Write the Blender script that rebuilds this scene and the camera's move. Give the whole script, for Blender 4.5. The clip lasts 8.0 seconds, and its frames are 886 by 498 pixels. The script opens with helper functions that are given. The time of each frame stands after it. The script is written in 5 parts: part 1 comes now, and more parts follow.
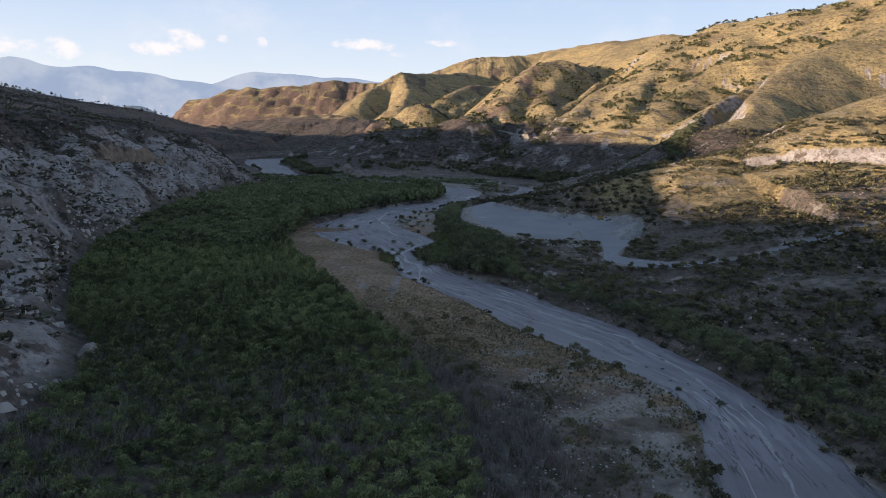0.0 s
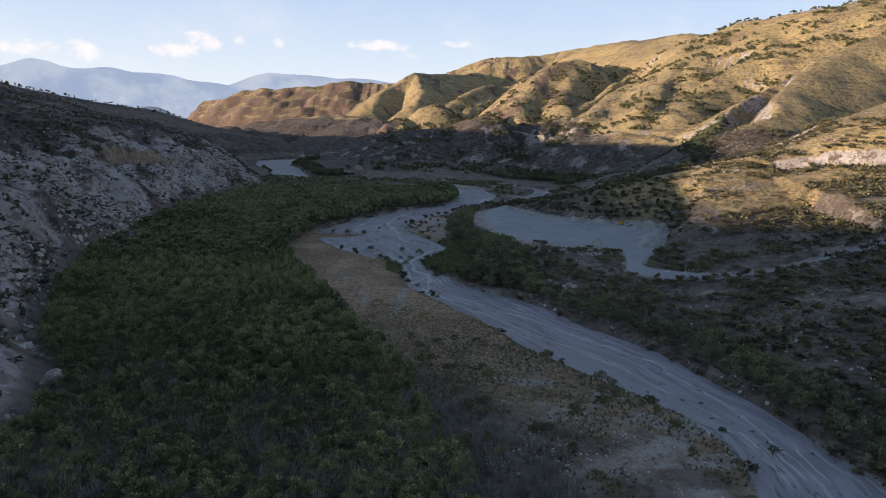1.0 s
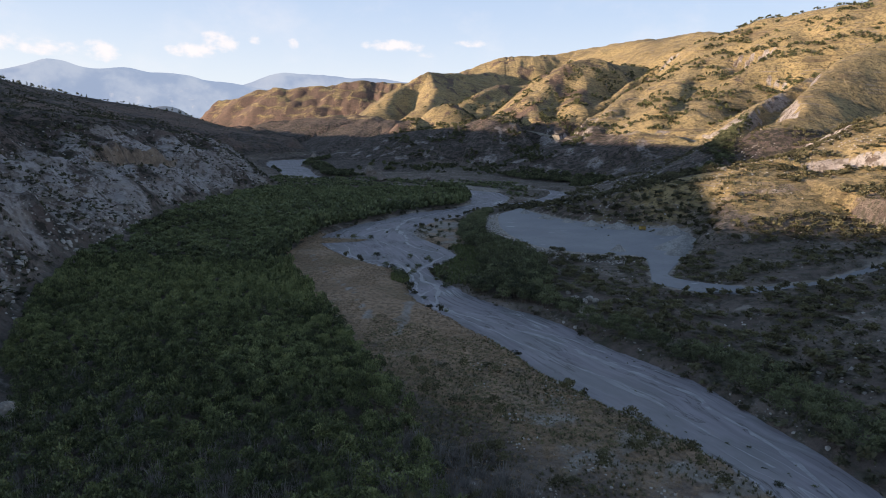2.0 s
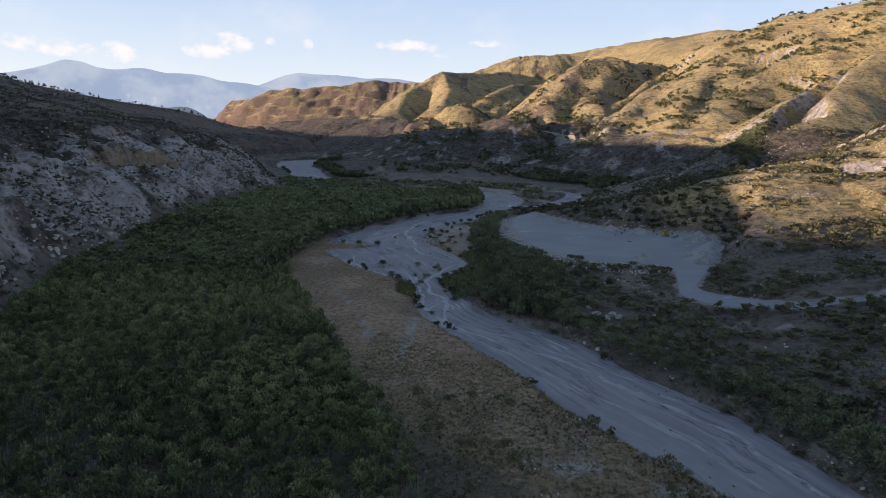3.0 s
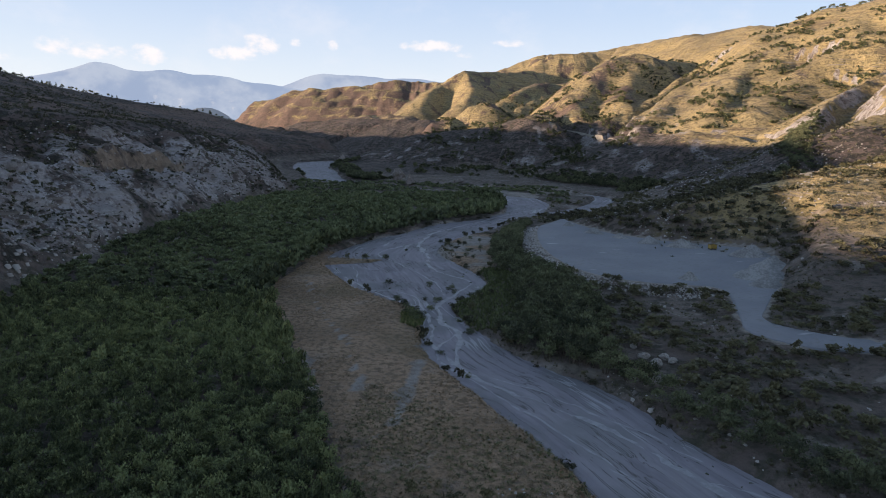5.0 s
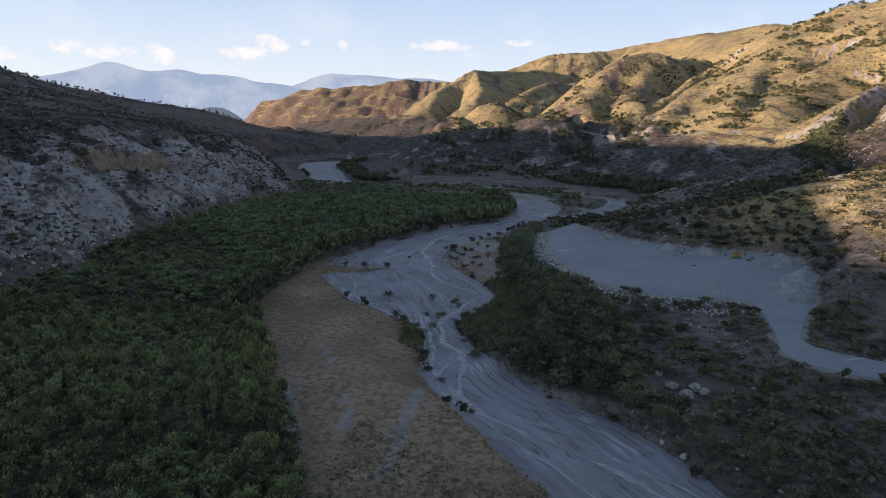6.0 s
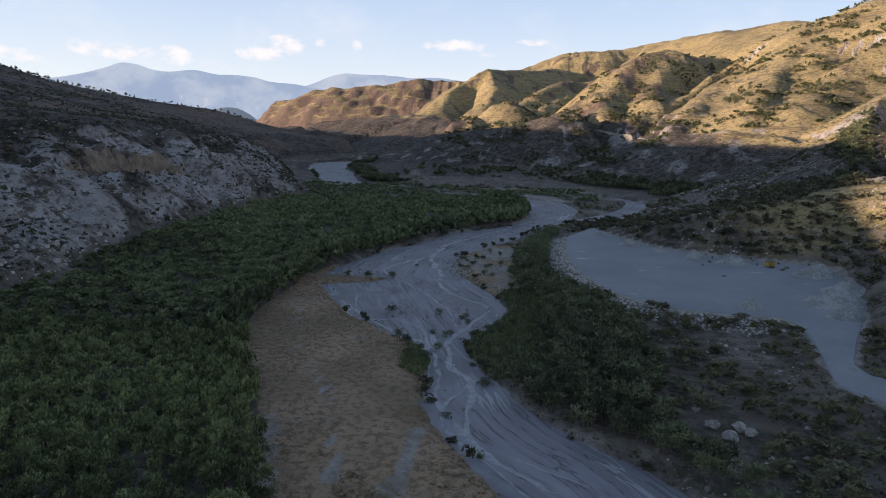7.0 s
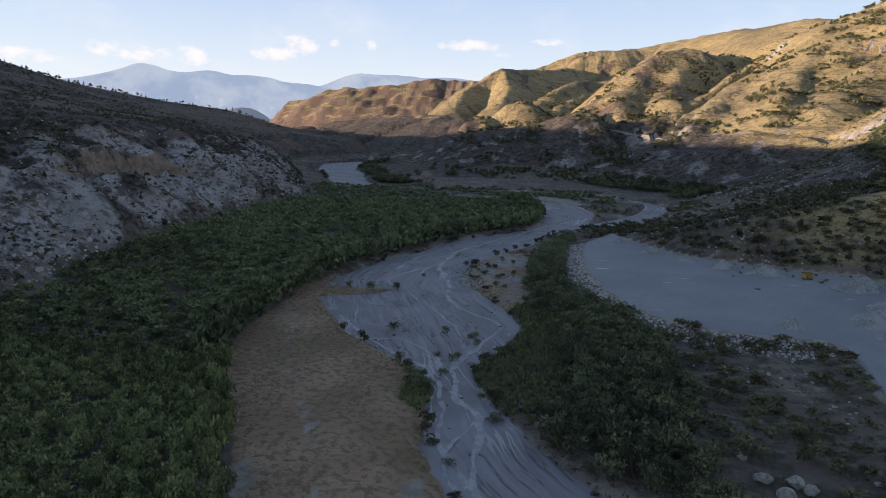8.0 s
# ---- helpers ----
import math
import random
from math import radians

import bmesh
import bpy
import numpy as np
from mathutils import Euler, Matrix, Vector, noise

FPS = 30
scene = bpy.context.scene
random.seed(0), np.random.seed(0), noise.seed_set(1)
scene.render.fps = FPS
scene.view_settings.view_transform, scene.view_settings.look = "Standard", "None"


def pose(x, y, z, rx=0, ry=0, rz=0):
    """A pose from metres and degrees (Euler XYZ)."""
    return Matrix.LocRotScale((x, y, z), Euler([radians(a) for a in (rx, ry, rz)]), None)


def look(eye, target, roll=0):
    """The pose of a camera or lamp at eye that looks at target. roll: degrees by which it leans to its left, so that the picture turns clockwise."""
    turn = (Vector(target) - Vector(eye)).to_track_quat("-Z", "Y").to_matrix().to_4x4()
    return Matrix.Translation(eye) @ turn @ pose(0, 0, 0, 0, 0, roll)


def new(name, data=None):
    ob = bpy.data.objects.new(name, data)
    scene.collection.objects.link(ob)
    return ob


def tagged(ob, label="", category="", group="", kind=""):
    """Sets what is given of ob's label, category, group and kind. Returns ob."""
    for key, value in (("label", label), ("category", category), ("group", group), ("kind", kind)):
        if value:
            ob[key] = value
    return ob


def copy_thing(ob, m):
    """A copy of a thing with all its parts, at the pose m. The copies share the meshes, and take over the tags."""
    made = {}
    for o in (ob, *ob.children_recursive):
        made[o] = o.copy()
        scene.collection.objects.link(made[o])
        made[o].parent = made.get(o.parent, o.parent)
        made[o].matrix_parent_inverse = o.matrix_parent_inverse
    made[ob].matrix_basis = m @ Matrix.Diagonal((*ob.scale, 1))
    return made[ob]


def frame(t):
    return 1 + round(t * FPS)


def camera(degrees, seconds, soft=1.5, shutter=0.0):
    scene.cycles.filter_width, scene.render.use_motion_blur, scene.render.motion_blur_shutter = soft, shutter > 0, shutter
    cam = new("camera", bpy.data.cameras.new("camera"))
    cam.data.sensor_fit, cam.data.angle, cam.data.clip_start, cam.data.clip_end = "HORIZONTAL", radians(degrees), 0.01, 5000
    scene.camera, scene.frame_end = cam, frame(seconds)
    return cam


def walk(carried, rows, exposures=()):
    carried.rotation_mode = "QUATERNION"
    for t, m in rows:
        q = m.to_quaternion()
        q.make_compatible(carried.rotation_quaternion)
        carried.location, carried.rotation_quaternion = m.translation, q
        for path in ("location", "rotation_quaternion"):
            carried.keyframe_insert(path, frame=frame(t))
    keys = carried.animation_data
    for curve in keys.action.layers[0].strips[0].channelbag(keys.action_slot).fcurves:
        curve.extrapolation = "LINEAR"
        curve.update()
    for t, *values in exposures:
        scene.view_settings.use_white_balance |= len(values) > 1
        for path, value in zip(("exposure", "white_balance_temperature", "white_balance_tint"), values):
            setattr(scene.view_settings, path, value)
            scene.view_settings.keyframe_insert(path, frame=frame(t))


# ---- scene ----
cam = camera(70.3, 8.0, soft=0.95)
PATH = [
    (0, (-0.089, -0.749, 29.469), (-0.085, 1.217, 29.104), 1.7),
    (0.5, (0.318, 4.331, 29.47), (0.299, 6.298, 29.105), 1.7),
    (1, (0.609, 9.408, 29.449), (0.568, 11.374, 29.085), 1.7),
    (1.5, (0.81, 14.517, 29.433), (0.748, 16.483, 29.068), 1.7),
    (3, (1.359, 29.604, 29.466), (1.233, 31.566, 29.099), 1.7),
    (3.5, (1.431, 34.607, 29.475), (1.283, 36.568, 29.108), 1.6),
    (4, (1.488, 39.579, 29.463), (1.32, 41.538, 29.095), 1.7),
    (4.5, (1.523, 44.575, 29.455), (1.338, 46.532, 29.087), 1.6),
    (6, (1.359, 59.588, 29.489), (1.132, 61.541, 29.119), 1.6),
    (6.5, (1.249, 64.588, 29.486), (1.001, 66.537, 29.116), 1.6),
    (7, (1.028, 69.618, 29.503), (0.759, 71.565, 29.131), 1.5),
    (7.5, (0.749, 74.631, 29.508), (0.459, 76.575, 29.136), 1.5),
    (8, (0.563, 79.562, 29.529), (0.252, 81.503, 29.156), 1.5),
]
EXPOSURE = 1.0
KELVIN, TINT = 6650.0, 13.0
walk(cam, [(t, look(eye, target, roll)) for t, eye, target, roll in PATH], [(0.0, EXPOSURE, KELVIN, TINT), (8.0, EXPOSURE, KELVIN, TINT)])

# ---- light ----
SUN_EL = radians(6.5)
TO_SUN = Vector((-0.955, -0.30, 0.0)).normalized() * math.cos(SUN_EL) + Vector((0, 0, math.sin(SUN_EL)))


class Nodes:
    """Short hand for a node tree."""

    def __init__(self, tree):
        self.tree = tree
        tree.nodes.clear()

    def add(self, kind, **inputs):
        n = self.tree.nodes.new(kind)
        for key, value in inputs.items():
            key = int(key[1:]) if key[0] == "i" and key[1:].isdigit() else key
            if isinstance(value, bpy.types.NodeSocket):
                self.tree.links.new(value, n.inputs[key])
            else:
                n.inputs[key].default_value = value
        return n

    def math(self, op, a, b=0.0, clamp=False):
        n = self.add("ShaderNodeMath", i0=a, i1=b)
        n.operation, n.use_clamp = op, clamp
        return n.outputs[0]

    def mix(self, fac, a, b):
        n = self.tree.nodes.new("ShaderNodeMix")
        n.data_type = "RGBA"
        for key, value in ((0, fac), (6, a), (7, b)):
            if isinstance(value, bpy.types.NodeSocket):
                self.tree.links.new(value, n.inputs[key])
            else:
                n.inputs[key].default_value = (*value, 1.0) if key and len(value) == 3 else value
        return n.outputs[2]

    def noise(self, scale, detail=4.0, rough=0.55, vec=None, w=0.0):
        n = self.add("ShaderNodeTexNoise", Scale=scale, Detail=detail, Roughness=rough)
        if vec is not None:
            self.tree.links.new(vec, n.inputs["Vector"])
        return n.outputs[0]

    def step(self, value, lo, hi):
        n = self.add("ShaderNodeMapRange", i0=value, i1=lo, i2=hi)
        n.interpolation_type = "SMOOTHSTEP"
        return n.outputs[0]


def build_world():
    w = bpy.data.worlds.new("sky")
    scene.world = w
    w.use_nodes = True
    n = Nodes(w.node_tree)
    sky = n.tree.nodes.new("ShaderNodeTexSky")
    sky.sky_type, sky.sun_disc = "NISHITA", False
    sky.sun_elevation = SUN_EL
    sky.sun_rotation = math.atan2(TO_SUN.x, TO_SUN.y)
    sky.altitude, sky.air_density, sky.dust_density, sky.ozone_density = 900, 1.0, 0.6, 1.5
    # small fair-weather clouds low over the far mountains
    co = n.add("ShaderNodeTexCoord").outputs["Generated"]
    xyz = n.add("ShaderNodeSeparateXYZ", i0=co)
    az = n.math("MULTIPLY", n.math("ARCTAN2", xyz.outputs[0], xyz.outputs[1]), 57.2958)
    el = n.math("MULTIPLY", n.math("ARCSINE", xyz.outputs[2]), 57.2958)
    sky_uv = n.add("ShaderNodeCombineXYZ", i0=az, i1=n.math("MULTIPLY", el, 1.5), i2=0.0).outputs[0]
    billow = n.noise(0.85, 6.0, 0.58, sky_uv)
    total = None
    for ca, ce, wa, we, dense in CLOUDS:
        dx = n.math("DIVIDE", n.math("SUBTRACT", az, ca), wa)
        dy = n.math("DIVIDE", n.math("SUBTRACT", el, ce), we)
        r2 = n.math("ADD", n.math("MULTIPLY", dx, dx), n.math("MULTIPLY", dy, dy))
        shape = n.math("MULTIPLY", n.math("SUBTRACT", 1.0, r2, True), dense)
        total = shape if total is None else n.math("MAXIMUM", total, shape)
    body = n.math("ADD", n.math("MULTIPLY", total, 0.6), n.math("MULTIPLY", n.math("SUBTRACT", billow, 0.5), 1.5))
    cover = n.math("MULTIPLY", n.step(body, 0.15, 0.75), n.step(total, 0.0, 0.5))
    veil = n.step(n.noise(0.13, 5.0, 0.6, sky_uv), 0.45, 0.8)
    # bright evening haze low over the land, all round
    low = n.step(el, 60.0, 2.0)
    haze = n.mix(n.step(el, 14.0, 0.0), HAZE_HIGH, HAZE_LOW)
    col = n.mix(n.math("MULTIPLY", low, 0.9), sky.outputs[0], haze)
    col = n.mix(n.math("MULTIPLY", n.math("MULTIPLY", veil, low), 0.25), col, CLOUD_GLOW)
    col = n.mix(n.math("MULTIPLY", cover, 0.8), col, CLOUD_GLOW)
    bg = n.add("ShaderNodeBackground", Color=col, Strength=SKY_STRENGTH)
    out = n.tree.nodes.new("ShaderNodeOutputWorld")
    n.tree.links.new(bg.outputs[0], out.inputs[0])


SKY_STRENGTH = 0.12
CLOUD_GLOW = (4.5, 4.25, 4.2)
HAZE_HIGH, HAZE_LOW = (2.25, 2.95, 4.1), (3.6, 3.95, 4.3)
# azimuth east of north, elevation, half width, half height in degrees, density
CLOUDS = (
    (-34.2, 5.3, 3.0, 0.9, 0.8),
    (-30.4, 5.4, 1.7, 1.1, 1.0),
    (-36.8, 5.6, 1.8, 0.9, 0.8),
    (-23.8, 5.9, 2.6, 0.75, 1.1),
    (-21.8, 6.7, 1.9, 1.1, 1.1),
    (-18.8, 7.1, 0.8, 0.6, 0.8),
    (-15.8, 7.0, 0.7, 0.7, 0.75),
    (-7.3, 7.2, 3.7, 0.65, 1.1),
    (-0.4, 7.6, 1.9, 0.42, 0.8),
    (-4.2, 6.5, 1.1, 0.4, 0.5),
    (-42.4, 4.6, 3.2, 0.8, 0.9),
)
build_world()
sun = new("sun", bpy.data.lights.new("sun", "SUN"))
sun.data.energy, sun.data.angle, sun.data.color = 5.0, radians(0.6), (1.0, 0.78, 0.57)
sun.matrix_world = look(TO_SUN * 100, (0, 0, 0))

# ---- land forms ----
SEED = np.random.RandomState(7)
PERM = SEED.permutation(4096)


def lattice(ix, iy, salt):
    return PERM[(PERM[(ix + salt * 131) & 4095] + iy * 57) & 4095] / 4095.0


def vnoise(x, y, salt=0):
    """Smooth noise, 0 to 1."""
    ix, iy = np.floor(x).astype(int), np.floor(y).astype(int)
    fx, fy = x - ix, y - iy
    fx, fy = fx * fx * fx * (fx * (fx * 6 - 15) + 10), fy * fy * fy * (fy * (fy * 6 - 15) + 10)
    a = lattice(ix, iy, salt) * (1 - fx) + lattice(ix + 1, iy, salt) * fx
    b = lattice(ix, iy + 1, salt) * (1 - fx) + lattice(ix + 1, iy + 1, salt) * fx
    return a * (1 - fy) + b * fy


def fbm(x, y, salt=0, octaves=4, gain=0.5):
    """Layered noise, about -1 to 1."""
    total, amp, norm = 0.0, 1.0, 0.0
    for o in range(octaves):
        total = total + amp * (2 * vnoise(x * 2 ** o + 17.3 * o, y * 2 ** o - 9.1 * o, salt + o) - 1)
        norm, amp = norm + amp, amp * gain
    return total / norm


def ridged(x, y, salt=0, octaves=4):
    """Sharp crests with rounded gullies between, 0 to 1."""
    total, amp, norm = 0.0, 1.0, 0.0
    for o in range(octaves):
        total = total + amp * (1 - np.abs(2 * vnoise(x * 2 ** o + 5.7 * o, y * 2 ** o + 3.3 * o, salt + o) - 1))
        norm, amp = norm + amp, amp * 0.5
    return total / norm


def smooth(v, lo, hi):
    t = np.clip((v - lo) / (hi - lo), 0, 1)
    return t * t * (3 - 2 * t)


def along(x, y, pts):
    """Distance to a line of points, the points' other values there, the way along it, and the side (positive: to its left)."""
    pts = np.array(pts, float)
    best = np.full(x.shape, 1e18)
    value = np.zeros(x.shape + (max(1, pts.shape[1] - 2),))
    way, side, run = np.zeros(x.shape), np.zeros(x.shape), 0.0
    for a, b in zip(pts[:-1], pts[1:]):
        dx, dy = b[0] - a[0], b[1] - a[1]
        length = math.hypot(dx, dy)
        t = np.clip(((x - a[0]) * dx + (y - a[1]) * dy) / length ** 2, 0, 1)
        ex, ey = x - a[0] - t * dx, y - a[1] - t * dy
        d = ex * ex + ey * ey
        near = d < best
        best = np.where(near, d, best)
        way = np.where(near, run + t * length, way)
        side = np.where(near, np.sign(dx * (y - a[1]) - dy * (x - a[0])), side)
        if pts.shape[1] > 2:
            v = a[2:] + t[..., None] * (b[2:] - a[2:])
            value = np.where(near[..., None], v, value)
        run += length
    return np.sqrt(best), value, way, side


def curve_through(pts, step):
    """Points of a smooth curve through the given ones."""
    p = np.array(pts, float)
    p = np.vstack([2 * p[0] - p[1], p, 2 * p[-1] - p[-2]])
    out = []
    for i in range(1, len(p) - 2):
        n = max(2, int(np.linalg.norm(p[i + 1][:2] - p[i][:2]) / step))
        for k in range(n):
            t = k / n
            out.append(0.5 * (2 * p[i] + (p[i + 1] - p[i - 1]) * t + (2 * p[i - 1] - 5 * p[i] + 4 * p[i + 1] - p[i + 2]) * t * t
                              + (3 * p[i] - p[i - 1] - 3 * p[i + 1] + p[i + 2]) * t ** 3))
    out.append(p[-2])
    return np.array(out)


# river banks, west x y and east x y, from downstream to upstream
RIVER_NEAR = [(18, -60, 32, -60), (22, 15, 36, 15), (24, 40, 38, 40), (27, 57, 40, 57), (30, 70, 39, 74), (23, 83, 35, 87), (12, 98, 29, 101), (5.5, 112, 21, 113),
              (-0.5, 121, 13, 126), (-6, 130, 4.5, 132), (-10, 140, -1, 140), (-11, 150, -6, 151), (-15, 158, -8, 158),
              (-26, 167, -4, 170), (-35, 180, -3, 181)]
RIVER_FAR = [(-41, 193, -8, 193), (-42, 204, -15, 206), (-38, 217, -17, 217), (-31, 234, -13, 232), (-24, 254, -4, 250), (-13, 269, 1, 268),
             (-2, 288, 7, 287), (2, 308, 14, 302), (-1, 330, 19, 335), (-6, 350, 10, 360), (-24, 365, -21, 370), (-52, 389, -50, 393),
             (-81, 411, -79, 416), (-106, 406, -98, 430), (-117, 417, -109, 455), (-131, 452, -123, 495), (-162, 518, -143, 545), (-178, 566, -140, 578),
             (-183, 606, -148, 606), (-166, 645, -142, 640), (-158, 690, -142, 690), (-176, 740, -164, 744)]
RIVER = curve_through(RIVER_NEAR + RIVER_FAR, 5.0)
SIDE_ARM = curve_through([(6, 290, 10, 283), (14, 300, 20, 294), (27, 318, 34, 308), (38, 342, 47, 336), (44, 372, 54, 370), (30, 395, 34, 400), (0, 396, 2, 402), (-40, 396, -38, 402)], 3.0)
# the gravel yard and the track that leaves it
YARD = curve_through([(21, 270, 12, 250), (25, 257, 10.5, 236), (33, 242, 11, 210), (45, 233, 17, 186), (58, 224, 27, 177.5), (65, 214, 36, 176),
                      (64, 200, 43, 175), (56, 178, 43.5, 168), (48, 163, 41, 156), (44, 153, 39.5, 146), (47.5, 147.5, 44, 140.5), (57, 142.5, 57.5, 139),
                      (67, 142, 67.8, 139.2), (77, 146, 78, 143.4), (88, 150.5, 89, 148), (101, 156.5, 102, 154), (122, 166, 123, 163), (150, 178, 151, 175)], 2.5)


def inside_by(x, y, banks):
    """How far a place lies inside a strip between two banks (negative: outside, no further than 40)."""
    out = np.full(x.shape, -40.0)
    ring = np.vstack([banks[:, :2], banks[::-1, 2:]])
    box = (x > ring[:, 0].min() - 40) & (x < ring[:, 0].max() + 40) & (y > ring[:, 1].min() - 40) & (y < ring[:, 1].max() + 40)
    px, py = x[box], y[box]
    closed = np.vstack([ring, ring[:1]])
    d, _, _, _ = along(px, py, closed)
    odd = np.zeros(px.shape, bool)
    for (ax, ay), (bx, by) in zip(closed[:-1], closed[1:]):
        if ay != by:
            odd ^= ((ay > py) != (by > py)) & (px < ax + (py - ay) * (bx - ax) / (by - ay))
    out[box] = np.where(odd, d, np.maximum(-d, -40))
    return out


# foot and crest of the western side
WEST_FOOT = [(-46, -300), (-44, -40), (-42, 56), (-44, 72), (-48, 82), (-58, 92), (-74, 122), (-86, 153), (-96, 198), (-104, 236), (-107, 280), (-103, 325), (-101, 348),
             (-117, 380), (-143, 440), (-176, 512), (-189, 560), (-192, 608), (-176, 650), (-168, 690), (-186, 750), (-262, 862), (-400, 1010), (-530, 1150), (-720, 1400)]
# crest heights out of view are set to cast the valley's shadow edge
WEST_CREST = [(-440, -700, 70), (-440, -300, 74), (-449, -13, 77), (-450, 22, 69), (-453, 50, 73), (-455, 78, 84), (-456, 102, 91), (-458, 127, 97), (-460, 152, 100), (-464, 242, 97), (-468, 330, 90), (-471, 417, 90), (-455, 510, 82), (-430, 600, 60), (-440, 684, 56),
              (-391, 690, 48), (-352, 745, 42), (-362, 830, 31), (-440, 960, 25), (-600, 1150, 40), (-800, 1350, 50)]
# crest lines on the eastern side: points with height and the slope of the flanks there, then rounding
RIDGES = {
    "skyline": ([(-300, 1680, 110, 0.4), (-214, 1675, 133, 0.4), (-43, 1639, 176, 0.4), (11, 1640, 196, 0.4), (51, 1639, 213, 0.4), (105, 1636, 219, 0.36), (187, 1649, 228, 0.36), (257, 1670, 241, 0.34),
                 (325, 1555, 240, 0.34), (359, 1445, 233, 0.34), (400, 1361, 230, 0.34), (421, 1270, 226, 0.34), (436, 1158, 210, 0.34), (425, 1010, 182, 0.34), (350, 860, 160, 0.36)], 14),
    "dome": ([(330, 850, 158, 0.4), (311, 770, 157, 0.4), (313, 736, 158, 0.38), (329, 717, 157, 0.38), (344, 688, 158, 0.4), (366, 665, 164, 0.42), (395, 649, 168, 0.42), (440, 631, 179, 0.42), (529, 599, 203, 0.42),
              (800, 450, 250, 0.42), (900, 200, 260, 0.42)], 16),
    "scar_middle": ([(305, 692, 147, 0.4), (278, 602, 116, 0.36), (226, 574, 84, 0.4), (183, 532, 58, 0.42), (159, 493, 46, 0.45), (133, 467, 32, 0.45)], 10),
    "scar_face": ([(249, 687, 124, 0.4), (212, 635, 99, 0.4), (177, 579, 75, 0.42), (147, 518, 53, 0.45), (127, 479, 38, 0.45)], 12),
    "scar_left": ([(250, 790, 122, 0.5), (200, 732, 103, 0.5), (151, 631, 72, 0.48), (123, 586, 54, 0.46), (91, 531, 36, 0.45), (75, 519, 29, 0.45)], 6),
    "knoll": ([(300, 960, 126, 0.42), (246, 906, 118, 0.5), (179, 861, 120, 0.55), (145, 847, 125, 0.5), (111, 812, 113, 0.5), (88, 775, 94, 0.5), (69, 726, 73, 0.5), (62, 667, 48, 0.5)], 9),
    "knoll_front": ([(145, 842, 123, 0.5), (121, 750, 84, 0.5), (105, 671, 57, 0.5), (78, 625, 37, 0.5)], 8),
    "middle": ([(234, 1369, 173, 0.42), (108, 1185, 119, 0.45), (81, 1187, 116, 0.45), (44, 1169, 117, 0.45), (10, 1090, 93, 0.42), (-24, 1019, 67, 0.4), (-46, 968, 57, 0.4)], 8),
    "peak": ([(43, 1519, 166, 0.5), (-24, 1389, 152, 0.5), (-67, 1318, 146, 0.5), (-90, 1286, 144, 0.52), (-107, 1265, 134, 0.52), (-130, 1232, 114, 0.5), (-149, 1180, 90, 0.45), (-161, 1128, 68, 0.4)], 7),
    "peak_front": ([(-84, 1267, 136, 0.52), (-67, 1157, 95, 0.5), (-80, 1086, 68, 0.45)], 7),
    "red_range": ([(-700, 1545, 15, 0.7), (-670, 1555, 42, 0.7), (-637, 1559, 73, 0.6), (-620, 1560, 87, 0.5), (-580, 1549, 88, 0.5), (-545, 1531, 102, 0.5), (-494, 1485, 109, 0.48), (-431, 1454, 113, 0.45), (-379, 1448, 119, 0.42),
                   (-329, 1451, 123, 0.4), (-281, 1461, 129, 0.38), (-181, 1458, 132, 0.36), (-119, 1444, 140, 0.4)], 6),
    "terrace": ([(-447, 1236, 12, 0.16), (-370, 1158, 29, 0.17), (-304, 1074, 39, 0.18), (-237, 979, 47, 0.19), (-192, 949, 49, 0.19), (-141, 928, 48, 0.2), (-101, 863, 42, 0.2)], 8),
    "knob": ([(-89, 703, 31, 0.5), (-81, 704, 40, 0.5), (-68, 711, 45, 0.5), (-57, 717, 44, 0.5), (-42, 708, 37, 0.45), (0, 690, 40, 0.35), (30, 662, 48, 0.4)], 5),
    "far_knob": ([(-77, 946, 52, 0.45), (-59, 948, 65, 0.45), (-36, 949, 70, 0.45), (-24, 929, 62, 0.45)], 6),
    "front_hill": ([(-168, 615, 6, 0.2), (-109, 619, 13, 0.2), (-90, 622, 20, 0.23), (-70, 625, 26, 0.26), (-46, 628, 30, 0.28), (-22, 629, 34, 0.3), (2, 630, 40, 0.34), (19, 626, 45, 0.3), (35, 629, 46, 0.3),
                    (46, 631, 41, 0.32)], 8),
    "road_bank": ([(75, 585, 28, 0.36), (90, 501, 30, 0.34), (116, 480, 29, 0.32), (133, 465, 28, 0.3), (144, 445, 27, 0.3), (146, 391, 25, 0.28), (141, 361, 23, 0.28), (128, 320, 19, 0.3), (112, 290, 16, 0.3)], 5),
    "near_spur": ([(520, 560, 180, 0.4), (396, 515, 142, 0.4), (331, 499, 118, 0.4), (290, 478, 104, 0.4), (257, 460, 91, 0.55), (223, 424, 79, 0.6), (188, 386, 61, 0.55), (158, 345, 46, 0.5), (141, 319, 37, 0.4)], 8),
    "front_lobe": ([(330, 300, 90, 0.3), (241, 253, 67, 0.3), (198, 251, 58, 0.3), (168, 247, 48, 0.3), (153, 245, 42, 0.3), (141, 241, 38, 0.29), (130, 241, 33, 0.27), (120, 241, 29, 0.25), (108, 239, 25, 0.25)], 6),
    "yard_hill": ([(72, 233, 13.5, 0.34), (90, 270, 15, 0.34), (100, 315, 15, 0.34), (90, 370, 9, 0.34)], 8),
    "bench": ([(73, 207, 9.5, 0.22), (86, 212, 13, 0.2), (102, 224, 20, 0.2), (121, 215, 25.5, 0.2), (133, 203, 26, 0.25), (151, 182, 24, 0.3), (200, 140, 24, 0.3)], 6),
}
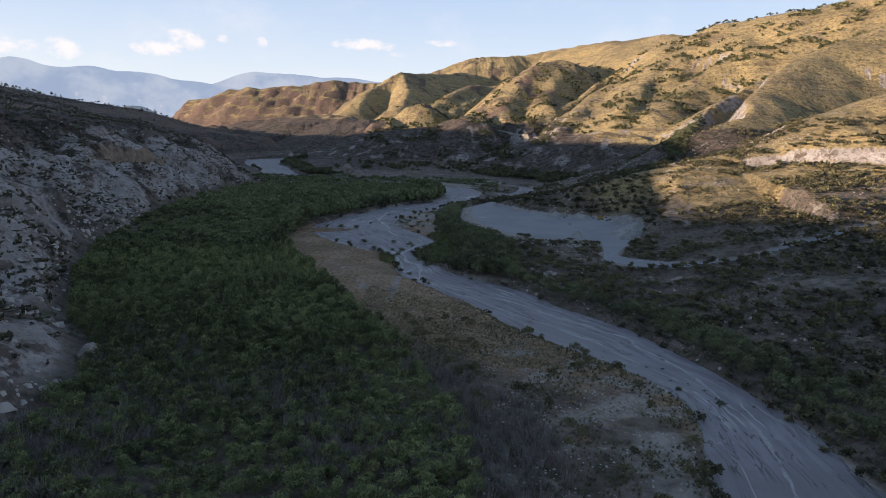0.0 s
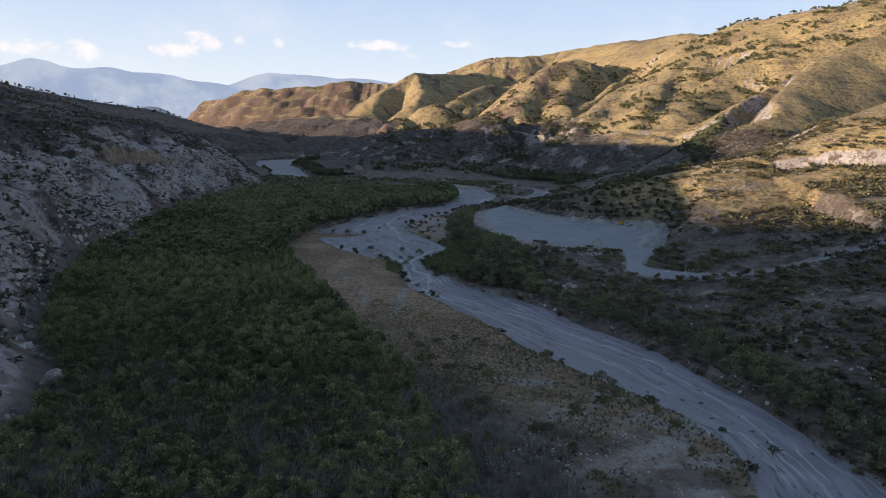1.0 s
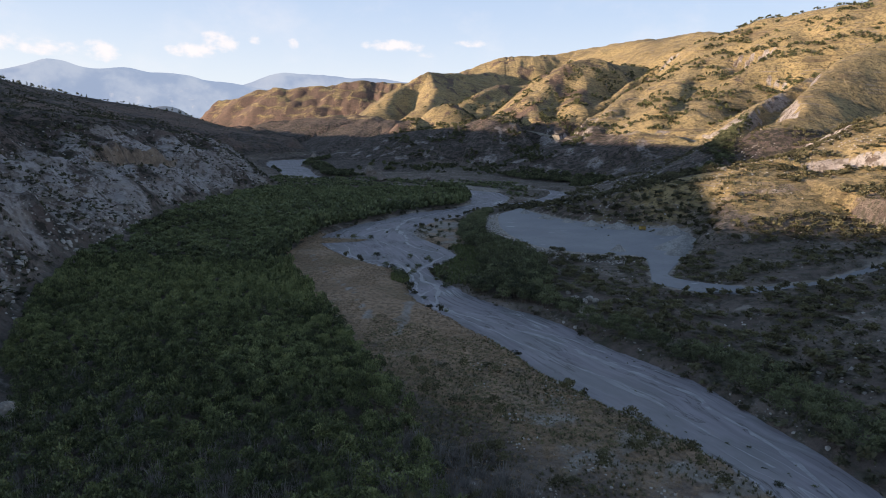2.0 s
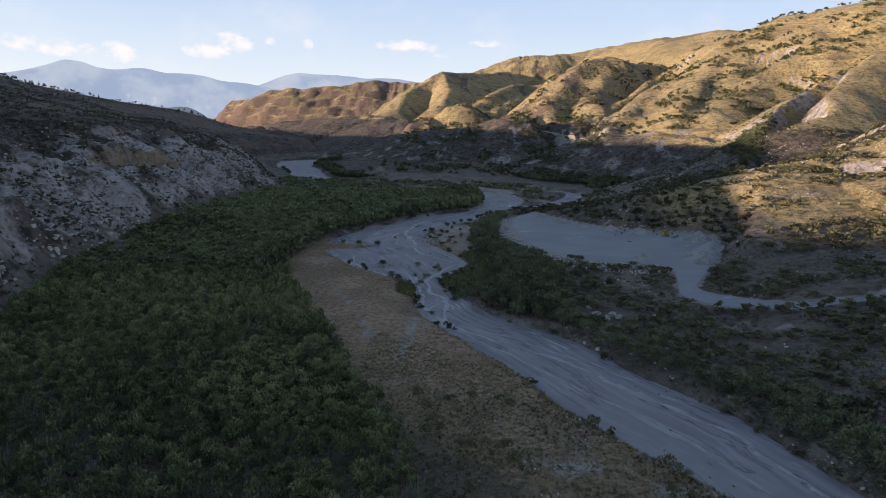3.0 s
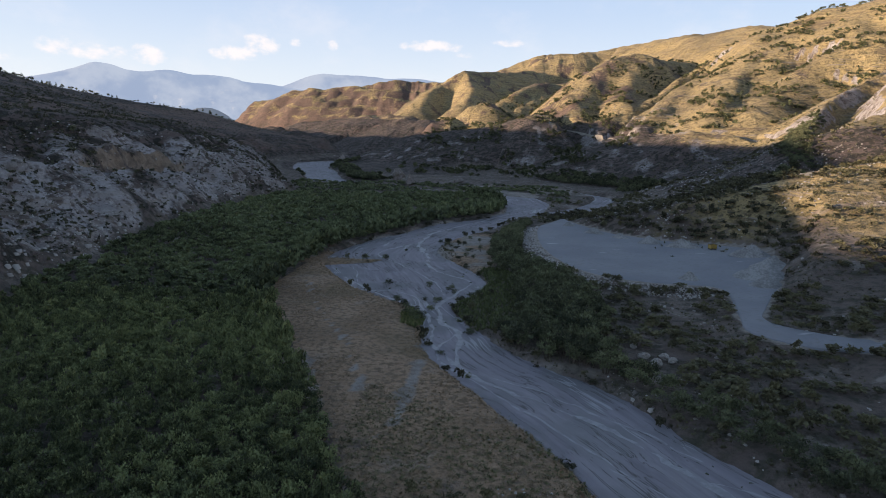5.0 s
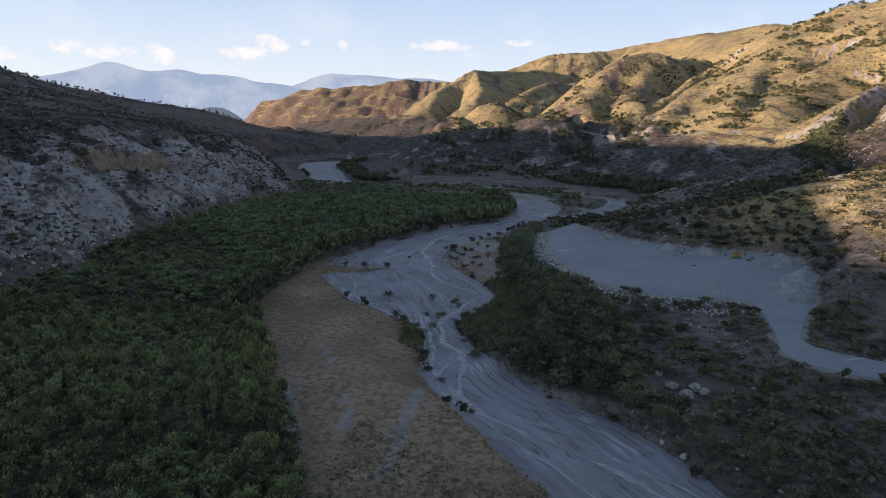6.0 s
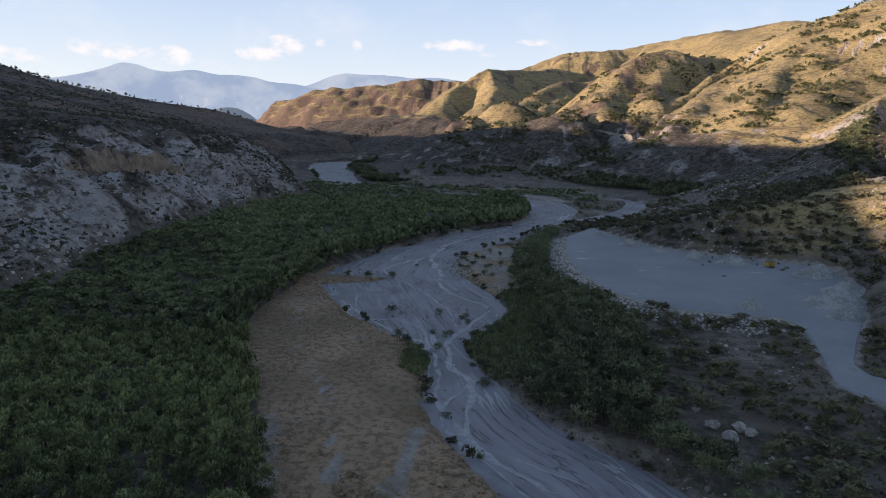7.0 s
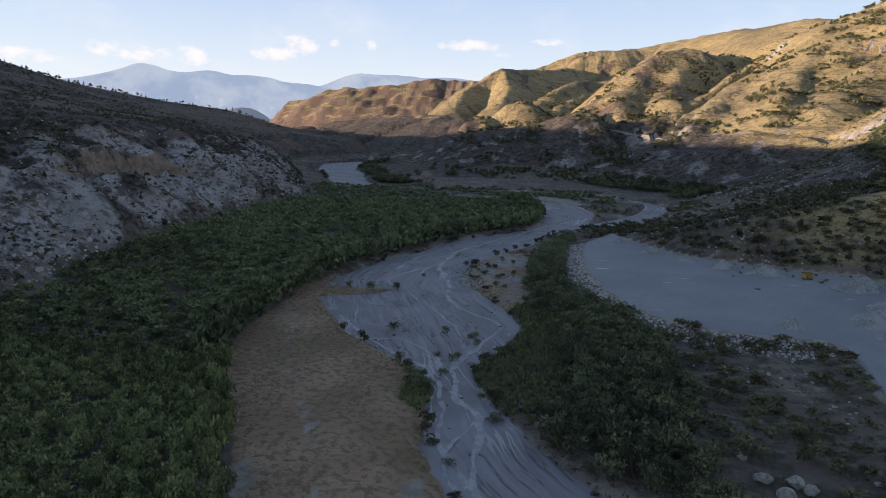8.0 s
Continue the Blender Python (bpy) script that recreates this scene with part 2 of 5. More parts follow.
# gullies down the eastern slopes: places and depths, width, how bare their western side is
SPIT = [(-46, 189, 3.2), (-38, 193, 3.0), (-31, 195, 2.0), (-26.5, 197, 0.8)]
GULLIES = (([(128, 468, 1), (146, 500, 4), (168, 545, 6), (190, 590, 5), (215, 640, 2)], 8, 0.3),
           ([(70, 510, 1), (92, 545, 5), (112, 600, 6), (130, 660, 2)], 8, 0.25),
           ([(-30, 1000, 2), (0, 1040, 8), (40, 1110, 8), (70, 1150, 3)], 12, 0.2),
           ([(-120, 1100, 3), (-110, 1160, 10), (-105, 1220, 6)], 14, 0.3),
           ([(-520, 1380, 4), (-500, 1430, 12), (-470, 1465, 5)], 16, 0.1),
           ([(-400, 1360, 4), (-390, 1400, 9), (-370, 1440, 4)], 14, 0.1),
           ([(170, 1330, 3), (215, 1430, 16), (200, 1560, 14), (190, 1630, 5)], 24, 0.1))
# deep gullies: places and floor heights, slope of the sides, how bare their western side is
RAVINES = (([(140, 340, 24), (156, 378, 31), (176, 412, 38), (199, 445, 47), (222, 466, 57), (246, 482, 70), (272, 497, 84)], 0.8, 1.0),
           ([(76, 572, 20), (92, 612, 30), (122, 655, 46), (162, 705, 66), (200, 765, 90)], 0.75, 0.5),
           ([(64, 540, 4), (62, 575, 11), (57, 612, 22), (45, 655, 36)], 0.6, 0.3))
CLIFF = [(100, 238, 1), (107, 231, 2.5), (113, 226, 3), (120, 221, 3.5), (126, 215, 4.5), (132, 209, 4), (140, 200, 3.5), (152, 187, 3), (190, 152, 2)]
# the dirt road cut into the hillside across the valley
HILL_ROAD = [(30, 640, 40), (52, 636, 34), (68, 604, 30.5), (78, 560, 30), (90, 501, 30), (116, 479, 29.5), (133, 464, 28.5), (145, 444, 27.5), (148, 415, 26.5), (147, 391, 25.5), (141, 361, 23.5), (128, 325, 21)]


def height(x, y):
    """The land's height, and what covers it."""
    # valley floor, with a slow rise to the east
    rise = np.clip(x - 36 - 10 * smooth(y, 300, 200), 0, 200)
    floor = -0.9 + 16 * (1 - np.exp(-rise / 62.0)) * smooth(y, 420, 260) + 3.0 * smooth(y, 400, 560)
    z = floor
    # eastern hills
    hill = np.full(x.shape, -30.0)
    for pts, soft in RIDGES.values():
        d, v, _, _ = along(x, y, pts)
        wob = d + np.minimum(d, 70) * 0.22 * fbm(x / 70, y / 70, 11, 3)
        h = v[..., 0] - v[..., 1] * (np.sqrt(wob * wob + soft * soft) - soft + wob * wob / 260)
        k = 3.0
        m = np.maximum(hill, h)
        hill = m + k * np.log1p(np.exp(-np.abs(hill - h) / k)) * 0.6
    up = smooth(hill - floor, 0, 25)
    far = smooth(y, 200, 900)
    bent_x, bent_y = x + 22 * fbm(x / 60, y / 60, 3, 2), y + 22 * fbm(x / 60, y / 60, 4, 2)
    cut = 0.6 - ridged(bent_x / 85, bent_y / 120, 21, 5)
    small_cut = 0.6 - ridged(bent_x / 30, bent_y / 44, 27, 4)
    crag = smooth(y, 1180, 1300) * smooth(x, -60, -220)
    hill = hill + up * (cut * (4 + 6 * far) * (1 - 0.5 * crag) + small_cut * (2.2 + 2.6 * far) * (1 - 0.5 * crag) + (0.8 + 1.4 * far) * fbm(x / 24, y / 24, 5, 5, 0.55)
                        + crag * 8 * (ridged(x / 34, y / 90, 29, 5) - 0.62))
    level = hill + 14 * fbm(x / 60, y / 60, 17, 3)
    hill = hill + crag * up * (3.2 * np.sin(level * 0.3) + 11 * smooth(hill, 40, 85) * (ridged(bent_x / 44, bent_y / 170, 47, 5) - 0.6))
    scar = np.zeros(x.shape)
    for line, wide, pale in GULLIES:
        d, v, way, side = along(x, y, line)
        d = d + 3 * fbm(x / 12, y / 12, 15, 3)
        hill = hill - v[..., 0] * np.exp(-(np.maximum(d, 0) / wide) ** 1.5)
        scar = np.maximum(scar, pale * smooth(side * d, 2, 6) * smooth(side * d, 30, 14) * smooth(way, 25, 50) * smooth(way, 190, 160))
    for line, bank, pale in RAVINES:
        d, v, way, side = along(x, y, line)
        d = np.maximum(d + 3.5 * fbm(x / 13, y / 13, 15, 4), 0)
        hill = np.minimum(hill, v[..., 0] + bank * d + 0.02 * d * d + 1.5 * small_cut)
        scar = np.maximum(scar, pale * smooth(side * d, 1, 4) * smooth(side * d, 32, 20) * smooth(way, 20, 50) * smooth(way, 200, 170))
    # the pale cliff under the near spur
    d, v, _, side = along(x, y, CLIFF)
    under = smooth(-side * d + 1.2 * fbm(x / 5, y / 5, 8, 3), -1.5, 1.5) * smooth(d, 60, 25)
    hill = hill - under * v[..., 0]
    cliff = np.exp(-(d / 2.4) ** 2) * smooth(v[..., 0], 1.5, 4) * (0.75 + 0.5 * fbm(x / 9, y / 9, 9, 2))
    d, v, _, _ = along(x, y, HILL_ROAD)
    shelf = smooth(d, 7.5, 3.2)
    hill = hill + np.clip(v[..., 0] - 1.0 - hill, -3.0, 3.0) * shelf
    cutting = smooth(d, 3.5, 5.5) * smooth(d + 5 * fbm(x / 14, y / 14, 19, 3), 13, 8) * smooth(y, 400, 440) * smooth(hill, v[..., 0] - 1, v[..., 0] + 1.5) * smooth(fbm(x / 30, y / 30, 20, 2), -0.2, 0.3)
    m = np.maximum(z, hill)
    z = m + 2.5 * np.log1p(np.exp(-np.abs(z - hill) / 2.5)) * 0.4
    # western side
    df, _, s, side = along(x, y, WEST_FOOT)
    dc, v, _, _ = along(x, y, WEST_CREST)
    t = df / (df + dc)
    prof = np.interp(t, (0, 0.02, 0.05, 0.08, 0.116, 0.165, 0.4, 0.7, 1), (0, 0.05, 0.125, 0.175, 0.25, 0.31, 0.46, 0.73, 1))
    inside = side > 0
    bluff = smooth(df, 1, 16) * smooth(df, 95, 35)
    rib = 0.62 - ridged(s / 30 + 0.6 * fbm(x / 22, y / 22, 31, 3), df / 75, 33, 4)
    rim = 27 + 5 * fbm(s / 25, 0 * s, 38, 3)
    rim_step = (smooth(df, rim - 1.3, rim + 1.3) - smooth(df, rim - 22, rim + 9)) * smooth(y, 218, 240) * smooth(y, 305, 285)
    west = v[..., 0] * prof + bluff * (rib * 13.0 + 3.4 * fbm(x / 12, y / 12, 35, 5, 0.6)) + 6.0 * rim_step + smooth(df, 0, 5) * smooth(df, 70, 45) * (1.1 * fbm(x / 3.6, y / 3.6, 39, 2) + 2.6 * (ridged(x / 11, y / 11, 40, 3) - 0.6))
    west = west + smooth(df, 50, 120) * smooth(dc, 10, 70) * (6.0 * (0.6 - ridged(x / 90, y / 90, 37, 4)) + 2.0 * fbm(x / 30, y / 30, 36, 4))
    west = west + 1.0 * smooth(df, 0, 6)
    z = np.where(inside, np.maximum(z + west * 1.0, -1.0), z)
    # small unevenness
    z = z + 0.2 * fbm(x / 6, y / 6, 41, 3) + 0.25 * fbm(x / 30, y / 30, 43, 2)
    # river, side arm and yard cut in
    wob = 0.55 * fbm(x / 5, y / 5, 51, 3) + 0.6 * fbm(x / 17, y / 17, 53, 2)
    river = inside_by(x, y, RIVER) + wob
    low = np.minimum(z, -1.2 + 0.5 * np.maximum(-river - 1, 0))
    z = np.where(inside, z, z + (low - z) * smooth(river, -38, -14))
    d, v, _, _ = along(x, y, SPIT)
    spit = smooth(v[..., 0] - d + 1.2 * fbm(x / 4, y / 4, 55, 3), -0.8, 0.8)
    bed = smooth(river, -1.6, 1.2) * (1 - spit)
    z = z * (1 - bed) + -2.4 * bed
    z = np.where(spit > 0, np.maximum(z, -2.4 + 1.0 * spit), z)
    river = np.where(spit > 0.3, np.minimum(river, -1.5), river)
    arm = smooth(inside_by(x, y, SIDE_ARM) + wob, -1.6, 1.2)
    z = z * (1 - arm) + np.minimum(z, -2.3) * arm
    within = inside_by(x, y, YARD) + 0.4 * wob
    yard = smooth(within, -1.4, 0.6)
    level = yard_level(x)
    out = np.maximum(-within, 0)
    z = np.where(within > -30, np.clip(z, level - 0.05 - 0.22 * out, level + 0.62 * out), z)
    z = z * (1 - yard) + (level - 0.14) * yard
    return z, dict(df=np.where(inside, df, -df), hill=hill - floor, cliff=cliff, scar=np.maximum(scar, 0.8 * cutting), rim=np.where(inside, np.exp(-((df - rim) / 2.2) ** 2) * smooth(y, 218, 240) * smooth(y, 305, 285), 0), bed=np.maximum(bed, arm), spit=spit, river=river, yard=yard)


def yard_level(x):
    return np.interp(x, (45, 57, 67, 77, 88, 101, 122, 150), (0.6, 1.2, 2.6, 4.0, 6.2, 8.2, 11.0, 14.0))


def land(x, y):
    """Height at a few places."""
    return height(np.array(x, float), np.array(y, float))[0]


# ---- meshes and materials ----
def mesh_of(name, verts, faces, material=None, tints=None, smooth_faces=False):
    """A mesh from arrays; faces all of one size. tints: dict of point attributes."""
    verts, faces = np.asarray(verts, np.float32), np.asarray(faces, np.int32)
    me = bpy.data.meshes.new(name)
    me.vertices.add(len(verts))
    me.vertices.foreach_set("co", verts.ravel())
    me.loops.add(faces.size)
    me.loops.foreach_set("vertex_index", faces.ravel())
    me.polygons.add(len(faces))
    me.polygons.foreach_set("loop_start", np.arange(0, faces.size, faces.shape[1], dtype=np.int32))
    if smooth_faces:
        me.polygons.foreach_set("use_smooth", np.ones(len(faces), bool))
    me.update(calc_edges=True)
    for key, value in (tints or {}).items():
        at = me.attributes.new(key, "FLOAT", "POINT")
        at.data.foreach_set("value", np.asarray(value, np.float32).ravel())
    if material:
        me.materials.append(material)
    return me


def part(name, data, material, parent, label=""):
    """One mesh object under a thing or a part."""
    if isinstance(data, bmesh.types.BMesh):
        me = bpy.data.meshes.new(name)
        data.to_mesh(me)
        data.free()
        data = me
    if material and not data.materials:
        data.materials.append(material)
    ob = new(name, data)
    ob.parent = parent
    return tagged(ob, label)


def material(name):
    m = bpy.data.materials.new(name)
    m.use_nodes = True
    n = Nodes(m.node_tree)
    out = n.tree.nodes.new("ShaderNodeOutputMaterial")
    return m, n, out


def surface(n, out, colour, rough=0.9, bump=None, strength=0.3, distance=0.1, **more):
    b = n.add("ShaderNodeBsdfPrincipled", Roughness=rough, **more)
    if isinstance(colour, bpy.types.NodeSocket):
        n.tree.links.new(colour, b.inputs["Base Color"])
    else:
        b.inputs["Base Color"].default_value = (*colour, 1)
    if bump is not None:
        k = n.add("ShaderNodeBump", Strength=strength, Distance=distance, Height=bump)
        n.tree.links.new(k.outputs[0], b.inputs["Normal"])
    n.tree.links.new(b.outputs[0], out.inputs[0])
    return b


def attr(n, name):
    a = n.tree.nodes.new("ShaderNodeAttribute")
    a.attribute_name = name
    return a.outputs["Fac"]


def mat_ground():
    m, n, out = material("ground")
    pos = n.tree.nodes.new("ShaderNodeNewGeometry").outputs["Position"]
    big, mid, fine, grit = (n.noise(s, 5.0, 0.6, pos) for s in (0.012, 0.07, 0.45, 2.2))
    flat = n.add("ShaderNodeVectorMath", i0=pos, i1=(0.05, 0.05, 0.9))
    flat.operation = "MULTIPLY"
    strata = n.noise(1.0, 4.0, 0.6, flat.outputs[0])
    soil = n.mix(n.step(mid, 0.35, 0.7), (0.125, 0.094, 0.079), (0.20, 0.163, 0.14))
    soil = n.mix(n.step(fine, 0.42, 0.66), soil, (0.055, 0.052, 0.034))
    soil = n.mix(n.step(n.noise(0.11, 7.0, 0.7, pos), 0.57, 0.66), soil, (0.27, 0.235, 0.205))
    soil = n.mix(n.math("MULTIPLY", n.step(grit, 0.6, 0.7), n.step(mid, 0.45, 0.6)), soil, (0.30, 0.275, 0.25))
    # golden hill grass with darker herbs and stony ledges
    grass = n.mix(n.step(mid, 0.35, 0.68), (0.43, 0.325, 0.157), (0.32, 0.25, 0.12))
    grass = n.mix(n.math("MULTIPLY", n.step(fine, 0.47, 0.62), 0.75), grass, (0.17, 0.128, 0.062))
    grass = n.mix(n.step(big, 0.45, 0.68), grass, n.mix(n.step(fine, 0.4, 0.6), (0.24, 0.185, 0.10), (0.135, 0.11, 0.058)))
    grass = n.mix(n.math("MULTIPLY", n.step(n.noise(0.3, 3.0, 0.75, pos), 0.53, 0.60), 0.7), grass, (0.058, 0.05, 0.028))
    grass = n.mix(n.math("MULTIPLY", n.step(strata, 0.56, 0.64), n.step(mid, 0.4, 0.6)), grass, (0.26, 0.215, 0.165))
    tread = n.add("ShaderNodeVectorMath", i0=pos, i1=(0.02, 0.02, 0.34))
    tread.operation = "MULTIPLY"
    bands = n.noise(1.0, 5.0, 0.7, tread.outputs[0])
    grass = n.mix(n.math("MULTIPLY", n.step(bands, 0.52, 0.6), n.math("MULTIPLY", n.step(n.noise(0.03, 4.0, 0.6, pos), 0.42, 0.6), 0.75)), grass, (0.12, 0.085, 0.055))
    # pale marl with brown patches, tan cliff, reddish earth and mid-distance haze tint
    rock = n.mix(n.step(mid, 0.35, 0.68), (0.405, 0.378, 0.375), (0.265, 0.232, 0.22))
    rock = n.mix(n.step(n.noise(0.16, 7.0, 0.72, pos), 0.52, 0.58), rock, (0.115, 0.088, 0.074))
    rock = n.mix(n.step(n.noise(0.5, 6.0, 0.7, pos), 0.56, 0.62), rock, (0.42, 0.39, 0.37))
    rock = n.mix(n.math("MULTIPLY", n.step(fine, 0.5, 0.62), 0.75), rock, (0.12, 0.096, 0.082))
    rock = n.mix(n.math("MULTIPLY", n.step(strata, 0.5, 0.62), 0.45), rock, (0.30, 0.26, 0.22))
    brown = n.mix(n.step(mid, 0.35, 0.65), (0.082, 0.061, 0.053), (0.135, 0.10, 0.086))
    brown = n.mix(n.step(n.noise(0.3, 3.0, 0.75, pos), 0.47, 0.53), brown, (0.032, 0.028, 0.02))
    brown = n.mix(n.math("MULTIPLY", n.step(strata, 0.57, 0.64), n.math("MULTIPLY", n.step(n.noise(0.16, 5.0, 0.7, pos), 0.5, 0.6), 0.6)), brown, (0.19, 0.158, 0.135))
    tan = n.mix(n.step(n.noise(0.35, 6.0, 0.7, pos), 0.4, 0.62), (0.30, 0.225, 0.16), (0.17, 0.125, 0.095))
    red = n.mix(n.step(mid, 0.4, 0.65), (0.172, 0.112, 0.092), (0.13, 0.09, 0.074))
    red = n.mix(n.step(fine, 0.45, 0.62), red, (0.085, 0.062, 0.042))
    straw = n.mix(n.step(mid, 0.4, 0.65), (0.37, 0.25, 0.16), (0.275, 0.185, 0.115))
    straw = n.mix(n.math("MULTIPLY", n.step(n.noise(0.13, 7.0, 0.68, pos), 0.56, 0.68), 0.5), straw, (0.33, 0.27, 0.22))
    straw = n.mix(n.math("MULTIPLY", n.step(n.noise(1.1, 4.0, 0.65, pos), 0.47, 0.6), 0.75), straw, (0.14, 0.10, 0.062))
    straw = n.mix(n.math("MULTIPLY", n.step(n.noise(0.05, 4.0, 0.6, pos), 0.5, 0.68), 0.4), straw, (0.13, 0.105, 0.05))
    straw = n.mix(n.math("MULTIPLY", n.step(grit, 0.62, 0.68), n.math("MULTIPLY", n.step(n.noise(0.16, 4.0, 0.6, pos), 0.46, 0.6), 0.7)), straw, (0.36, 0.325, 0.295))
    sand = n.mix(n.step(fine, 0.4, 0.65), (0.335, 0.305, 0.275), (0.235, 0.2, 0.165))
    jit = n.math("MULTIPLY", n.math("SUBTRACT", n.math("ADD", n.math("MULTIPLY", fine, 0.6), n.math("MULTIPLY", mid, 0.4)), 0.5), 1.3)

    def blend(base, key, colour):
        return n.mix(n.step(n.math("ADD", attr(n, key), jit), 0.36, 0.64), base, colour)

    col = soil
    for key, colour in (("grass", grass), ("brown", brown), ("rock", rock), ("red", red), ("tan", tan), ("straw", straw), ("sand", sand)):
        col = blend(col, key, colour)
    bump = n.math("ADD", n.math("ADD", fine, n.math("MULTIPLY", grit, 0.35)), n.math("MULTIPLY", strata, 0.3))
    rugged = n.math("ADD", n.math("MULTIPLY", n.noise(0.16, 7.0, 0.7, pos), 3.0), n.math("MULTIPLY", mid, 3.0))
    bump = n.math("ADD", bump, rugged)
    surface(n, out, col, 0.95, bump, 0.7, 1.1)
    return m


def mat_yard():
    m, n, out = material("grey_yard_gravel")
    pos = n.tree.nodes.new("ShaderNodeNewGeometry").outputs["Position"]
    mid, fine = n.noise(0.06, 4.0, 0.55, pos), n.noise(1.1, 5.0, 0.62, pos)
    long = n.add("ShaderNodeVectorMath", i0=pos, i1=(0.11, 0.42, 0.1))
    long.operation = "MULTIPLY"
    smear = n.noise(1.0, 2.0, 0.4, long.outputs[0])
    col = n.mix(n.step(mid, 0.35, 0.65), (0.212, 0.216, 0.238), (0.258, 0.26, 0.276))
    col = n.mix(n.math("MULTIPLY", n.step(fine, 0.5, 0.7), 0.5), col, (0.18, 0.175, 0.17))
    col = n.mix(n.math("MULTIPLY", n.step(smear, 0.70, 0.76), 0.8), col, (0.5, 0.5, 0.5))
    surface(n, out, col, 0.85, fine, 0.4, 0.08)
    return m


def mat_riverbed():
    m, n, out = material("wet_river_sand")
    pos = n.tree.nodes.new("ShaderNodeNewGeometry").outputs["Position"]
    flow = attr(n, "flow")
    across = attr(n, "across")
    uv = n.add("ShaderNodeCombineXYZ", i0=n.math("MULTIPLY", flow, 0.035), i1=n.math("MULTIPLY", across, 0.30), i2=0.0).outputs[0]
    warp = n.add("ShaderNodeTexNoise", Vector=pos, Scale=0.06, Detail=3.0)
    uv = n.add("ShaderNodeVectorMath", i0=uv, i1=n.add("ShaderNodeVectorMath", i0=warp.outputs["Color"], i1=(1.2, 1.2, 0)).outputs[0])
    for node in (uv, uv.inputs[1].links[0].from_node):
        node.operation = "ADD" if node is uv else "MULTIPLY"
    uv = uv.outputs[0]
    streak = n.noise(3.0, 5.0, 0.55, uv)
    lace = n.math("ABSOLUTE", n.math("SUBTRACT", n.noise(0.8, 3.0, 0.5, uv), 0.5))
    mid, fine = n.noise(0.09, 4.0, 0.55, pos), n.noise(0.9, 4.0, 0.6, pos)
    col = n.mix(n.step(streak, 0.22, 0.8), (0.168, 0.154, 0.175), (0.283, 0.263, 0.29))
    col = n.mix(n.math("MULTIPLY", n.step(mid, 0.46, 0.62), 0.8), col, (0.165, 0.162, 0.17))
    col = n.mix(n.math("MULTIPLY", n.step(n.noise(0.25, 6.0, 0.7, uv), 0.5, 0.64), 0.3), col, (0.30, 0.295, 0.30))
    col = n.mix(n.math("MULTIPLY", n.step(fine, 0.55, 0.75), 0.4), col, (0.19, 0.18, 0.175))
    rill = n.math("MULTIPLY", n.step(lace, 0.016, 0.004), n.step(n.noise(0.045, 3.0, 0.5, pos), 0.5, 0.6))
    col = n.mix(n.math("MULTIPLY", rill, 0.55), col, (0.40, 0.40, 0.42))
    dark_lace = n.math("ABSOLUTE", n.math("SUBTRACT", n.noise(1.5, 4.0, 0.6, uv), 0.47))
    cut = n.math("MULTIPLY", n.step(dark_lace, 0.018, 0.005), n.step(n.noise(0.08, 3.0, 0.5, pos), 0.42, 0.52))
    col = n.mix(n.math("MULTIPLY", cut, 0.8), col, (0.07, 0.064, 0.062))
    rough = n.math("SUBTRACT", 0.72, n.math("MULTIPLY", rill, 0.25))
    bump = n.math("ADD", streak, n.math("MULTIPLY", fine, 0.4))
    surface(n, out, col, rough, bump, 0.28, 0.3)
    return m


def mat_leaves(name, dark, light, dry=(0.14, 0.12, 0.06)):
    m, n, out = material(name)
    tone = attr(n, "tone")
    isl = n.tree.nodes.new("ShaderNodeNewGeometry").outputs["Random Per Island"]
    own = n.tree.nodes.new("ShaderNodeObjectInfo").outputs["Random"]
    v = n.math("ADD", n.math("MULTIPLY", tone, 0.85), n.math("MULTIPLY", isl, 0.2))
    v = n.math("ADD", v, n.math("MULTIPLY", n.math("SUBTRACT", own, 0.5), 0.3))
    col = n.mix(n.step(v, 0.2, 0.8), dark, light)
    col = n.mix(n.step(tone, 0.8, 0.92), col, dry)
    surface(n, out, col, 0.75)
    return m


def mat_plain(name, a, b, scale=1.5, rough=0.9, bump=0.5, distance=0.1):
    m, n, out = material(name)
    pos = n.tree.nodes.new("ShaderNodeNewGeometry").outputs["Position"]
    v = n.noise(scale, 6.0, 0.62, pos)
    w = n.noise(scale * 0.17, 4.0, 0.5, pos)
    col = n.mix(n.step(n.math("ADD", n.math("MULTIPLY", v, 0.6), n.math("MULTIPLY", w, 0.4)), 0.38, 0.62), a, b)
    surface(n, out, col, rough, v, bump, distance)
    return m


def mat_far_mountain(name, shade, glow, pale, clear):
    """Land kilometres off, with the evening haze painted in as a glowing blue colour."""
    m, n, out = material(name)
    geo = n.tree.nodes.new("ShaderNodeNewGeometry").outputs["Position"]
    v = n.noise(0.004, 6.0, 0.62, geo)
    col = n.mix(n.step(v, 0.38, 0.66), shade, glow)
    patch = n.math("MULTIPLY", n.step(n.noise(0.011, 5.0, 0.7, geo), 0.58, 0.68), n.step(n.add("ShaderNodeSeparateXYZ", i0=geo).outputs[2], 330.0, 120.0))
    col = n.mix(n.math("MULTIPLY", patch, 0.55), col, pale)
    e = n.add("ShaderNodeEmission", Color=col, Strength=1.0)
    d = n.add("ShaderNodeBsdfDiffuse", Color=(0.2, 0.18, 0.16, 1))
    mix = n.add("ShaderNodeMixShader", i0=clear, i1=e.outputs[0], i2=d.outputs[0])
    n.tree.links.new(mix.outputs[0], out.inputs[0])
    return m


